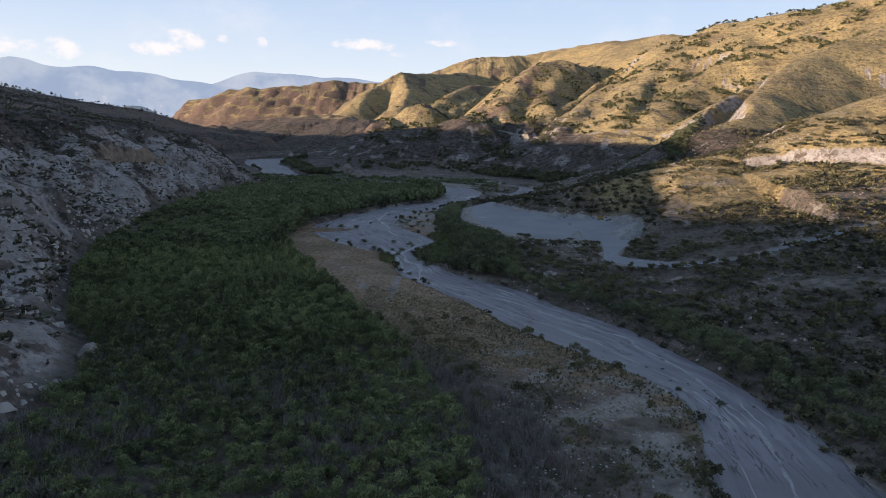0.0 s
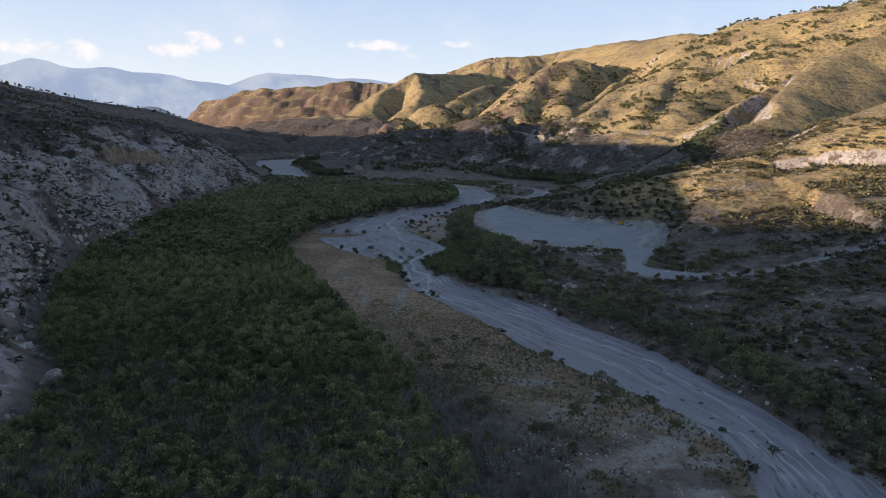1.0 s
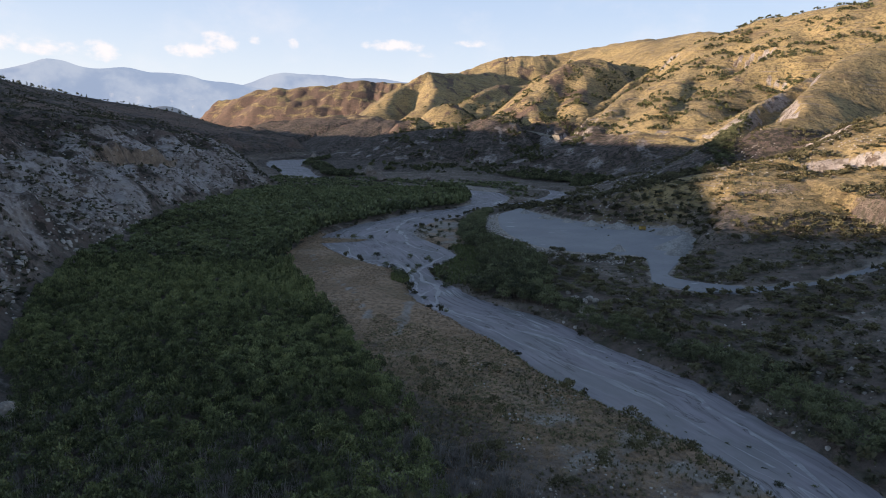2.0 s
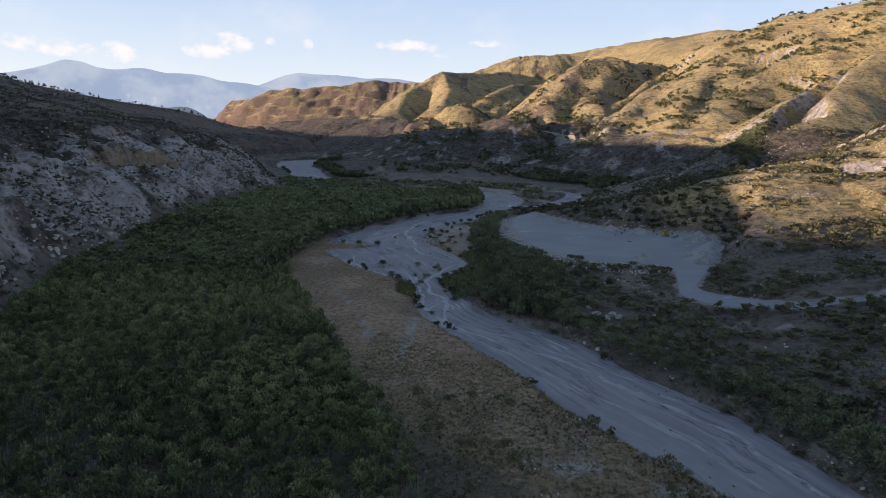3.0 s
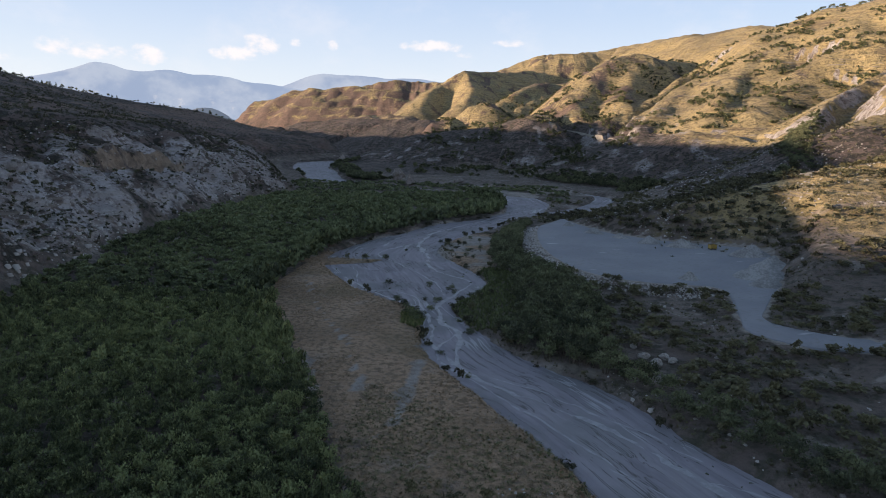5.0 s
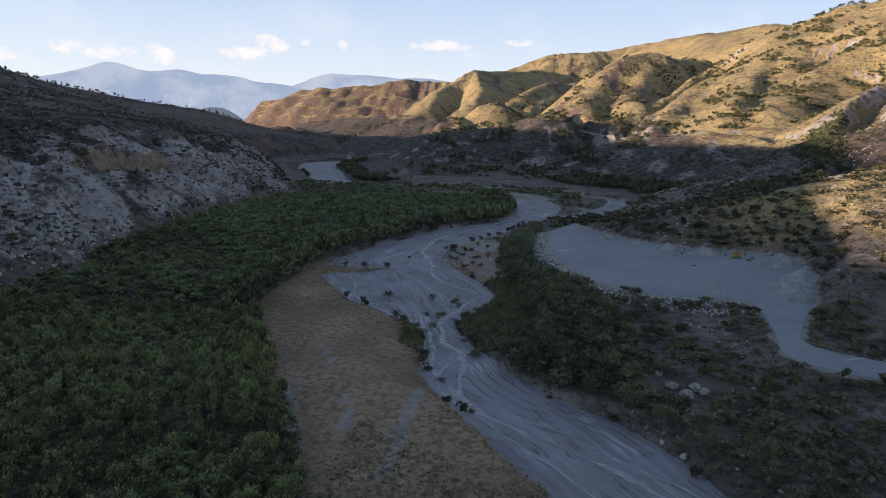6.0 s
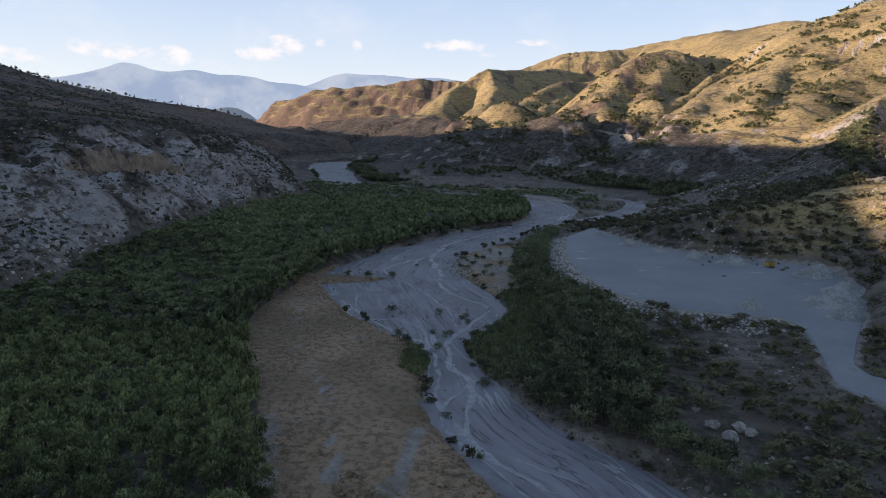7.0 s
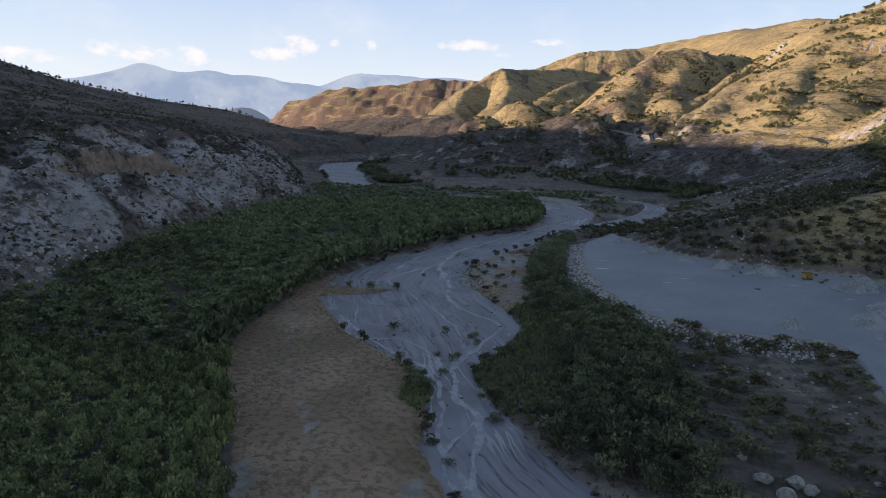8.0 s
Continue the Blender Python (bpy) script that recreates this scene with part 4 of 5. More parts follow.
def tuft_shape(rng, blades, tall=0.5, spread=0.9, wide=0.05):
    """A tuft of grass or herb."""
    a, lean = rng.rand(blades) * 2 * math.pi, rng.rand(blades) * spread
    h = tall * (0.5 + 0.5 * rng.rand(blades))
    out = np.stack([np.cos(a), np.sin(a), np.zeros(blades)], 1)
    side = np.stack([-np.sin(a), np.cos(a), np.zeros(blades)], 1) * wide
    root = out * 0.12 * rng.rand(blades, 1)
    tip = root + out * (lean * h)[:, None] + np.array([0, 0, 1]) * h[:, None]
    v = np.stack([root + side, root - side, tip], 1).reshape(-1, 3)
    return v, np.arange(len(v)).reshape(-1, 3), np.full(len(v), 0.5)


def planted(name, shapes, xy, size, material_, label, category, tall=None, tone=None, sink=0.05, rng=RNG, alone=True):
    """One mesh of many plants, each turned and sized at random, standing on the land."""
    n = len(xy)
    if not n:
        return None
    z = land(xy[:, 0], xy[:, 1]) - sink
    pick, ang = rng.randint(len(shapes), size=n), rng.rand(n) * 2 * math.pi
    size = np.broadcast_to(size, n)
    tall = size if tall is None else np.broadcast_to(tall, n)
    tone = rng.rand(n) if tone is None else tone
    vs, fs, ts, run = [], [], [], 0
    for k, (v, f, own) in enumerate(shapes):
        m = np.where(pick == k)[0]
        if not len(m):
            continue
        c, s = np.cos(ang[m])[:, None], np.sin(ang[m])[:, None]
        out = np.empty((len(m), len(v), 3), np.float32)
        out[..., 0] = (c * v[None, :, 0] - s * v[None, :, 1]) * size[m, None] + xy[m, 0, None]
        out[..., 1] = (s * v[None, :, 0] + c * v[None, :, 1]) * size[m, None] + xy[m, 1, None]
        out[..., 2] = v[None, :, 2] * tall[m, None] + z[m, None]
        vs.append(out.reshape(-1, 3))
        fs.append((f[None] + (np.arange(len(m)) * len(v))[:, None, None] + run).reshape(-1, f.shape[1]))
        ts.append((0.5 * tone[m][:, None] + 0.5 * own[None]).ravel())
        run += len(m) * len(v)
    me = mesh_of(name, np.concatenate(vs), np.concatenate(fs), material_, dict(tone=np.concatenate(ts)))
    return tagged(new(name, me), label, category, kind="stuff") if alone else me


def sown(x0, x1, y0, y1, step, rng=RNG):
    """Places on a jittered grid."""
    gx, gy = np.meshgrid(np.arange(x0, x1, step), np.arange(y0, y1, step))
    p = np.stack([gx.ravel(), gy.ravel()], 1)
    return p + (rng.rand(*p.shape) - 0.5) * step * 1.25


def covers(p):
    return height(p[:, 0], p[:, 1])[1]


BUSH_NEAR = [bush_shape(RNG, 360, 0.195, 0.066, 14, lift=0.45) for _ in range(8)]
BUSH_SEMI = [bush_shape(RNG, 210, 0.25, 0.095, 12, lift=0.45) for _ in range(8)]
BUSH_MID = [bush_shape(RNG, 100, 0.4, 0.19, 8) for _ in range(8)]
BUSH_FAR = [bush_shape(RNG, 38, 0.57, 0.3, 6) for _ in range(8)]
BUSH_HILL = [bush_shape(RNG, 26, 0.62, 0.36, 6) for _ in range(6)]
SCRUB = [bush_shape(RNG, 14, 0.5, 0.3, 4, 0.75, 1.1) for _ in range(8)]
TWIGS = [twig_shape(RNG, 24) for _ in range(5)]
TUFTS = [tuft_shape(RNG, 13) for _ in range(6)]


def shrub_thing(shapes, label, category, leaf, count_stems=5, name="shrub"):
    """A shrub with its stems and its foliage, at the origin."""
    made = []
    for v, f, own in shapes:
        root = new(name)
        tagged(root, label, category)
        part("foliage", mesh_of("foliage", v, f, leaf, dict(tone=0.5 * RNG.rand() * 0.75 + 0.5 * own)), leaf, root)
        bm = bmesh.new()
        for k in range(count_stems):
            a, lean = k * 2.4 + RNG.rand(), 0.25 + 0.2 * RNG.rand()
            foot = Vector((0.12 * math.cos(a), 0.12 * math.sin(a), -0.25))
            tip = Vector((lean * 1.3 * math.cos(a), lean * 1.3 * math.sin(a), 1.25))
            ring = [bm.verts.new(foot + Vector((0.045 * math.cos(q), 0.045 * math.sin(q), 0))) for q in (0, 2.1, 4.2)]
            ring2 = [bm.verts.new(tip + Vector((0.018 * math.cos(q), 0.018 * math.sin(q), 0))) for q in (0, 2.1, 4.2)]
            for q in range(3):
                bm.faces.new((ring[q], ring[(q + 1) % 3], ring2[(q + 1) % 3], ring2[q]))
        part("stem", bm, BARK, root, "thin brown branching stem")
        made.append(root)
    return made


def plant_things(protos, xy, sizes, talls, group):
    """Copies of the shrubs, one at each place; the first ones are moved into place themselves."""
    z = land(xy[:, 0], xy[:, 1])
    for i, (x, y) in enumerate(xy):
        m = pose(x, y, z[i] - 0.03, 0, 0, RNG.rand() * 360)
        sc = (sizes[i], sizes[i], talls[i])
        if i < len(protos):
            ob = protos[i]
            ob.scale = sc
            ob.matrix_basis = m @ Matrix.Diagonal((*sc, 1))
        else:
            ob = copy_thing(protos[i % len(protos)], m)
            ob.matrix_basis = m @ Matrix.Diagonal((*sc, 1))
        tagged(ob, group=group)


# the wide thicket on the western flat
def thicket_mask(p):
    c = covers(p)
    edge = np.interp(p[:, 1], BAR_Y, BAR_X)
    west = np.where(p[:, 1] < 208, p[:, 0] < edge + 0.8 * fbm(p[:, 0] / 4, p[:, 1] / 4, 91, 2), True)
    west &= p[:, 0] < np.interp(p[:, 1], [200] + [b[1] for b in RIVER_FAR[:9]], [40] + [b[0] for b in RIVER_FAR[:9]])
    ok = west & (p[:, 1] < 352 + 0.35 * (p[:, 0] + 30)) & (c["df"] < -0.5) & (c["river"] < -1.3) & (c["bed"] < 0.2) & (p[:, 0] < 4)
    gap = fbm(p[:, 0] / 9, p[:, 1] / 9, 93, 3)
    dense = 0.78 + 0.3 * smooth(p[:, 1] + 0.25 * p[:, 0], 44, 64)
    return ok & (gap > -0.6) & (RNG.rand(len(p)) < dense), c


def tone_at(p, salt=95):
    return np.clip(0.4 + 0.5 * fbm(p[:, 0] / 26, p[:, 1] / 26, salt, 3) + 0.5 * (RNG.rand(len(p)) - 0.5), 0, 0.99)


def build_thicket():
    near = sown(-100, 12, 30, 152, 1.3)
    ok, c = thicket_mask(near)
    near = near[ok]
    # the plants that the flight passes nearest are things of their own
    single = (near[:, 1] > 88) & (near[:, 1] < 112) & (near[:, 0] > -30)
    one = near[single][:260]
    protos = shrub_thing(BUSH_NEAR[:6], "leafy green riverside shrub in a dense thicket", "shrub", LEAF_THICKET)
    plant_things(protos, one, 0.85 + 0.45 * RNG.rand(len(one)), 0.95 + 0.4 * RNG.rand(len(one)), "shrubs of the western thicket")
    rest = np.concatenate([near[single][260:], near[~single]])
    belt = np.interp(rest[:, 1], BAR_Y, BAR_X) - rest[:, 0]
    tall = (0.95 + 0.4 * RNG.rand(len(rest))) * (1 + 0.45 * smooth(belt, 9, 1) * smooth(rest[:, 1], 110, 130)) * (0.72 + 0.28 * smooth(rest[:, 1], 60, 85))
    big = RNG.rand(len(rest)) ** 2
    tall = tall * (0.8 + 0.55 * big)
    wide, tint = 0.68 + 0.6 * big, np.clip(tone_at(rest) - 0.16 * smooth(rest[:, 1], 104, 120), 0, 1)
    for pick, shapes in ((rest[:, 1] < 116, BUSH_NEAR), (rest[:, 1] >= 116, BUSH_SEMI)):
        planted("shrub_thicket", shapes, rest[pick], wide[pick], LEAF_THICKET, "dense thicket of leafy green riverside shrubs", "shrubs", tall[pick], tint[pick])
    far = sown(-145, 6, 152, 392, 1.85)
    ok, c = thicket_mask(far)
    bare = fbm(far[:, 0] / 15, far[:, 1] / 22, 97, 3) > smooth(far[:, 1], 320, 390) * 0.75 - 0.55
    far = far[ok & bare]
    c = covers(far)
    belt = smooth(c["river"], -12, -3) * smooth(far[:, 1], 196, 215) + smooth(np.interp(far[:, 1], BAR_Y, BAR_X) - far[:, 0], 9, 1) * smooth(far[:, 1], 214, 205)
    big = RNG.rand(len(far)) ** 2
    tall = (0.6 + 0.8 * big) * (1 + 0.95 * belt)
    size, tone = 0.85 + 0.85 * big + 0.4 * belt, np.clip(tone_at(far) - 0.25 * belt, 0, 1)
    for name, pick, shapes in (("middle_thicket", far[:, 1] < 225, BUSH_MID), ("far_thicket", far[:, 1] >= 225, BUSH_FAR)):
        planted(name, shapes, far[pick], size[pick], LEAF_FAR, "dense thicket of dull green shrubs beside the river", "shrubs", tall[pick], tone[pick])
    # bare grey brushwood and herbs between the nearest shrubs
    p = sown(-44, 14, 32, 88, 1.2)
    c = covers(p)
    p = p[(c["df"] < 0) & (c["river"] < -0.8) & (fbm(p[:, 0] / 8, p[:, 1] / 8, 99, 3) > -0.16) & (p[:, 1] < 76 - 0.3 * p[:, 0]) & (p[:, 0] < 12) & (RNG.rand(len(p)) < 0.85)]
    planted("bare_brushwood", TWIGS, p, 0.9 + 0.5 * RNG.rand(len(p)), TWIG, "leafless grey brushwood among the shrubs", "brushwood")


def build_bar_grass():
    """Dry grass on the bar and tufts on the stony bank."""
    p = sown(-48, 34, 62, 214, 0.62)
    c = covers(p)
    edge = np.interp(p[:, 1], BAR_Y, BAR_X)
    ok = (p[:, 0] > edge - 1) & (c["river"] < -0.3) & (p[:, 0] < 34) & (p[:, 1] > 60 + 0 * p[:, 0])
    ok &= (p[:, 0] < np.interp(p[:, 1], [b[1] for b in RIVER_NEAR[4:]] + [215], [b[0] for b in RIVER_NEAR[4:]] + [-36]) + 1)
    ok &= fbm(p[:, 0] / 5, p[:, 1] / 9, 101, 3) > -0.1
    p = p[ok]
    planted("dry_grass", TUFTS, p, 0.7 + 0.5 * RNG.rand(len(p)), STRAW, "short straw-coloured grass on the river bar", "grass", 0.2 + 0.3 * RNG.rand(len(p)))
    p = sown(-14, 34, 34, 98, 0.72)
    c = covers(p)
    p = p[(c["river"] < -0.4) & (fbm(p[:, 0] / 5, p[:, 1] / 5, 103, 3) > -0.12) & (p[:, 0] < 36)]
    bank = np.interp(p[:, 1], [b[1] for b in RIVER_NEAR], [b[0] for b in RIVER_NEAR])
    p = p[p[:, 0] < bank]
    planted("bank_herbs", TUFTS * 4 + BUSH_SEMI[:1], p, 0.6 + 0.5 * RNG.rand(len(p)), LEAF_SCRUB, "olive herbs and low bushes on the sandy bank", "herbs", 0.45 + 0.6 * RNG.rand(len(p)))


def build_bar_herbs():
    p = sown(-14, 32, 70, 124, 0.4)
    c = covers(p)
    edge = np.interp(p[:, 1], BAR_Y, BAR_X)
    green = smooth(p[:, 1] + 0.5 * p[:, 0], 120, 104) + 0.6 * fbm(p[:, 0] / 6, p[:, 1] / 6, 107, 3)
    p = p[(p[:, 0] > edge) & (c["river"] < -0.5) & (p[:, 0] < east_bank(p[:, 1]) - 4) & (green > 0.62) & (p[:, 1] > 78) & (RNG.rand(len(p)) < 0.65)]
    planted("bar_herbs", TUFTS, p, 0.75 + 0.5 * RNG.rand(len(p)), LEAF_OLIVE, "low olive herbs spreading over the river bar", "herbs", 0.25 + 0.3 * RNG.rand(len(p)))


EAST_THICKET = [(9, 262, 2), (4, 245, 3.2), (1.5, 222, 4), (1.5, 205, 4.5), (5, 190, 5.5), (9, 178, 7), (11, 165, 9), (9.5, 150, 9), (8.5, 140, 8.5), (13.5, 129, 6), (25, 114, 5.5), (35.5, 101, 5.5), (41, 88, 5), (45, 76, 5), (48, 60, 5), (50, 40, 5.5)]


def build_east_thicket():
    p = sown(-12, 62, 30, 264, 1.95)
    c = covers(p)
    d, w, _, _ = along(p[:, 0], p[:, 1], EAST_THICKET)
    inside = w[:, 0] + 1.5 * fbm(p[:, 0] / 8, p[:, 1] / 8, 111, 2) - d
    lawn = (np.exp(-(((p[:, 0] + 1) / 4.5) ** 2 + ((p[:, 1] - 176) / 13) ** 2)) > 0.45) | (np.exp(-(((p[:, 0] + 1.8) / 6) ** 2 + ((p[:, 1] - 157) / 12) ** 2)) > 0.4)
    open_ground = np.hypot(p[:, 0] - 23, p[:, 1] - 135) < 6.0
    p = p[(inside > 0) & (c["river"] < -2.4) & (c["yard"] < 0.2) & ~lawn & ~open_ground]
    d, w, _, _ = along(p[:, 0], p[:, 1], EAST_THICKET)
    tall = (0.85 + 0.6 * RNG.rand(len(p))) * (1 + 0.4 * smooth(w[:, 0] - d, 0, 4) * smooth(p[:, 1], 120, 140))
    single = (p[:, 1] > 126) & (p[:, 1] < 160)
    one = np.where(single)[0][:240]
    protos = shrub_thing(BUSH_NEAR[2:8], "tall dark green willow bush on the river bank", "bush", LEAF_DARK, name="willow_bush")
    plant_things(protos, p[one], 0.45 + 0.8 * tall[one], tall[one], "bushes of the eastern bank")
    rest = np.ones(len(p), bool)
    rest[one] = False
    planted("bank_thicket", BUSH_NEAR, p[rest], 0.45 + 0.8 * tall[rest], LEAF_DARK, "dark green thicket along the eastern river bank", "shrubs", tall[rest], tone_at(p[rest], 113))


def east_bank(y):
    return np.interp(y, [b[3] for b in RIVER_NEAR], [b[2] for b in RIVER_NEAR])


def build_flat_scrub():
    """Scattered bushes over the eastern flat and round the yard."""
    p = sown(14, 175, 36, 300, 2.15)
    c = covers(p)
    d, w, _, _ = along(p[:, 0], p[:, 1], EAST_THICKET)
    f = fbm(p[:, 0] / 16, p[:, 1] / 11, 121, 3)
    ok = (c["river"] < -1) & (c["yard"] < 0.12) & (d > w[:, 0] - 1) & (f > -0.28 - 0.1 * smooth(p[:, 1], 150, 110)) & (c["cliff"] < 0.25)
    ok &= (RNG.rand(len(p)) < 0.8) & (c["hill"] < 26)
    ok &= ~((c["hill"] > 3) & (f < -0.12))
    ok &= (p[:, 0] > east_bank(p[:, 1])) & (np.hypot(p[:, 0] - 23, p[:, 1] - 135) > 4.5)
    p = p[ok]
    tall = 0.35 + 0.55 * RNG.rand(len(p)) + 0.25 * (fbm(p[:, 0] / 16, p[:, 1] / 11, 121, 3) > 0.22)
    size = 0.8 + 0.7 * RNG.rand(len(p))
    close = (p[:, 1] > 105) & (p[:, 1] < 180) & (p[:, 0] < 75)
    planted("flat_scrub", BUSH_MID, p[close], size[close], LEAF_SCRUB, "olive and grey-green scrub on the stony flat", "scrub", tall[close])
    planted("far_flat_scrub", BUSH_FAR, p[~close], size[~close], LEAF_SCRUB, "olive and grey-green scrub on the stony flat", "scrub", tall[~close])
    p = sown(14, 140, 34, 240, 1.28)
    c = covers(p)
    p = p[(c["river"] < -1) & (c["yard"] < 0.1) & (fbm(p[:, 0] / 7, p[:, 1] / 7, 123, 3) > -0.12) & (c["hill"] < 12) & (p[:, 0] > east_bank(p[:, 1]))]
    planted("flat_herbs", TUFTS, p, 1.0 + 0.7 * RNG.rand(len(p)), LEAF_SCRUB, "low dry herbs on the stony flat", "herbs", 0.4 + 0.6 * RNG.rand(len(p)))
    # trees along the foot of the hill across the valley
    p = sown(-150, 120, 385, 470, 2.6)
    c = covers(p)
    f = fbm(p[:, 0] / 20, p[:, 1] / 10, 125, 2)
    p = p[(c["river"] < -2) & (c["bed"] < 0.2) & (c["hill"] < 4.5) & (c["hill"] > -4) & (c["df"] < -2) & (f > -0.55) & (p[:, 1] > 398 - 0.25 * np.maximum(p[:, 0], 0))]
    planted("valley_trees", BUSH_MID, p, 1.4 + 0.8 * RNG.rand(len(p)), LEAF_DARK, "dark band of low trees at the foot of the hill", "trees", 1.2 + 0.9 * RNG.rand(len(p)))
    p = np.concatenate([sown(-116, -80, 416, 452, 2.6), sown(-112, -78, 425, 440, 2.2)])
    c = covers(p)
    p = p[(c["river"] < -2) & (c["df"] < -2)]
    planted("valley_trees", BUSH_MID, p, 1.2 + 0.8 * RNG.rand(len(p)), LEAF_DARK, "dark clump of low trees beside the far river", "trees", 1.0 + 0.9 * RNG.rand(len(p)))
    p = sown(-145, -70, 425, 590, 2.4)
    c = covers(p)
    p = p[(c["river"] < -2) & (c["river"] > -15) & (c["df"] < -12) & (fbm(p[:, 0] / 14, p[:, 1] / 14, 128, 2) > -0.25)]
    planted("valley_trees", BUSH_MID, p, 1.2 + 0.8 * RNG.rand(len(p)), LEAF_DARK, "dark clump of low trees beside the far river", "trees", 0.9 + 0.8 * RNG.rand(len(p)))
    p = sown(-120, 30, 335, 414, 2.3)
    c = covers(p)
    f = fbm(p[:, 0] / 18, p[:, 1] / 7, 129, 3)
    p = p[(c["river"] < -2) & (c["bed"] < 0.1) & (c["df"] < -2) & (f > -0.12)]
    planted("flat_brush", BUSH_FAR, p, 0.8 + 0.7 * RNG.rand(len(p)), LEAF_FAR, "dull green brush on the flat by the far river", "scrub", 0.45 + 0.5 * RNG.rand(len(p)))
    p = sown(0, 150, 250, 400, 2.4)
    c = covers(p)
    f = fbm(p[:, 0] / 14, p[:, 1] / 14, 127, 3)
    p = p[(c["river"] < -2) & (c["bed"] < 0.1) & (c["yard"] < 0.1) & (f > 0.1) & (RNG.rand(len(p)) < 0.5)]
    planted("bank_scrub", BUSH_FAR, p, 0.7 + 0.7 * RNG.rand(len(p)), LEAF_SCRUB, "dull scrub on the stony rise behind the yard", "scrub", 0.4 + 0.5 * RNG.rand(len(p)))


def build_hill_scrub():
    """Dark bushes dotted over the hillsides."""
    p = np.concatenate([sown(40, 330, 200, 520, 3.0), sown(-330, 420, 430, 1100, 5.4), sown(-150, 110, 420, 600, 3.6)])
    c = covers(p)
    f = fbm(p[:, 0] / 60, p[:, 1] / 60, 131, 4) + 0.3 * fbm(p[:, 0] / 14, p[:, 1] / 14, 132, 2)
    p = p[(c["hill"] > 4) & (c["df"] < -3) & (f + 0.4 * RNG.rand(len(p)) > 0.2) & (RNG.rand(len(p)) < 0.6)]
    planted("hill_scrub", SCRUB, p, 0.35 + 1.0 * RNG.rand(len(p)) ** 3 + 0.4 * smooth(p[:, 1], 400, 700), LEAF_SCRUB, "dark scrub dotted over the dry grassy hills", "scrub", 0.4 + 0.6 * RNG.rand(len(p)) ** 2)
    p = np.concatenate([sown(-190, -40, 30, 460, 1.75), sown(-330, -190, 120, 460, 3.0), sown(-480, -110, 380, 880, 4.6)])
    c = covers(p)
    f = fbm(p[:, 0] / 30, p[:, 1] / 30, 133, 4)
    p = p[(c["df"] > 1.5) & (f + 0.6 * RNG.rand(len(p)) > 0.2) & (RNG.rand(len(p)) < 0.85)]
    planted("bluff_scrub", SCRUB, p, 0.45 + 1.5 * RNG.rand(len(p)) ** 3, LEAF_BLUFF, "low dark scrub on the pale western bluff", "scrub", 0.45 + 1.1 * RNG.rand(len(p)) ** 3)
    # groves high on the eastern hills
    p = sown(-80, 460, 470, 1100, 3.9)
    grove = np.zeros(len(p))
    for gx, gy, ax, ay, turn in GROVES:
        a = radians(turn)
        u = (p[:, 0] - gx) * math.cos(a) + (p[:, 1] - gy) * math.sin(a)
        v = -(p[:, 0] - gx) * math.sin(a) + (p[:, 1] - gy) * math.cos(a)
        grove = np.maximum(grove, 1 - (u / ax) ** 2 - (v / ay) ** 2)
    p = p[grove + 0.5 * fbm(p[:, 0] / 12, p[:, 1] / 12, 135, 2) > 0.12]
    planted("hill_grove", BUSH_HILL, p, 1.2 + 0.9 * RNG.rand(len(p)), LEAF_PINE, "dark green groves of small trees on the hillside", "trees", 1.1 + 0.7 * RNG.rand(len(p)))


# groves: middle, half length and width, turn
GROVES = ((262, 582, 34, 6, -20), (236, 546, 18, 6, -50), (206, 610, 24, 6, 10), (340, 633, 20, 6, -25), (206, 772, 18, 6, 20), (300, 590, 26, 6, 0), (6, 668, 22, 5, -30), (-32, 694, 22, 5, -20), (270, 700, 30, 6, 10),
          (350, 850, 60, 8, 40), (300, 1000, 60, 7, 30), (215, 890, 30, 6, 20), (255, 640, 30, 5, -10), (235, 665, 24, 4, -10))

STRAW = mat_leaves("straw_grass", (0.17, 0.115, 0.06), (0.36, 0.255, 0.15), (0.16, 0.15, 0.07))
build_thicket()
build_bar_grass()
build_bar_herbs()
build_east_thicket()
build_flat_scrub()
build_hill_scrub()


def build_hollow():
    """Trees in the shaded hollow beside the hill track."""
    p = sown(78, 170, 248, 420, 2.3)
    d, w, _, _ = along(p[:, 0], p[:, 1], [(84, 252, 2), (92, 268, 5), (106, 296, 6), (122, 335, 7), (140, 372, 7), (156, 400, 5)])
    p = p[(d < w[:, 0] * (0.7 + 0.5 * RNG.rand(len(p)))) & (RNG.rand(len(p)) < 0.8)]
    planted("hollow_trees", BUSH_MID, p, 1.0 + 0.7 * RNG.rand(len(p)), LEAF_DARK, "dark leafy trees in the hollow beside the track", "trees", 0.75 + 0.6 * RNG.rand(len(p)))
    banks = curve_through([(109, 222, 111, 219), (98, 234.5, 100, 232), (89, 244, 90, 241), (87.5, 249, 91, 248), (96, 257.5, 97.5, 255), (104, 265, 106, 262.5), (114, 269, 115, 266.5), (126, 270, 126, 267)], 2.0)
    strip("hill_track", banks, lambda x, y: land(x, y) + 0.12, TRACK, "pale dirt track winding up the hillside", "track", 3, 0.0)
    line = curve_through(HILL_ROAD[1:], 4.0)
    t = np.gradient(line[:, :2], axis=0)
    t /= np.linalg.norm(t, axis=1, keepdims=True)
    side = np.stack([-t[:, 1], t[:, 0]], 1) * 1.7
    strip("hillside_road", np.hstack([line[:, :2] + side, line[:, :2] - side]), lambda x, y: land(x, y) + 0.25, TRACK, "pale dirt road cut into the dry hillside", "road", 3, 0.0)


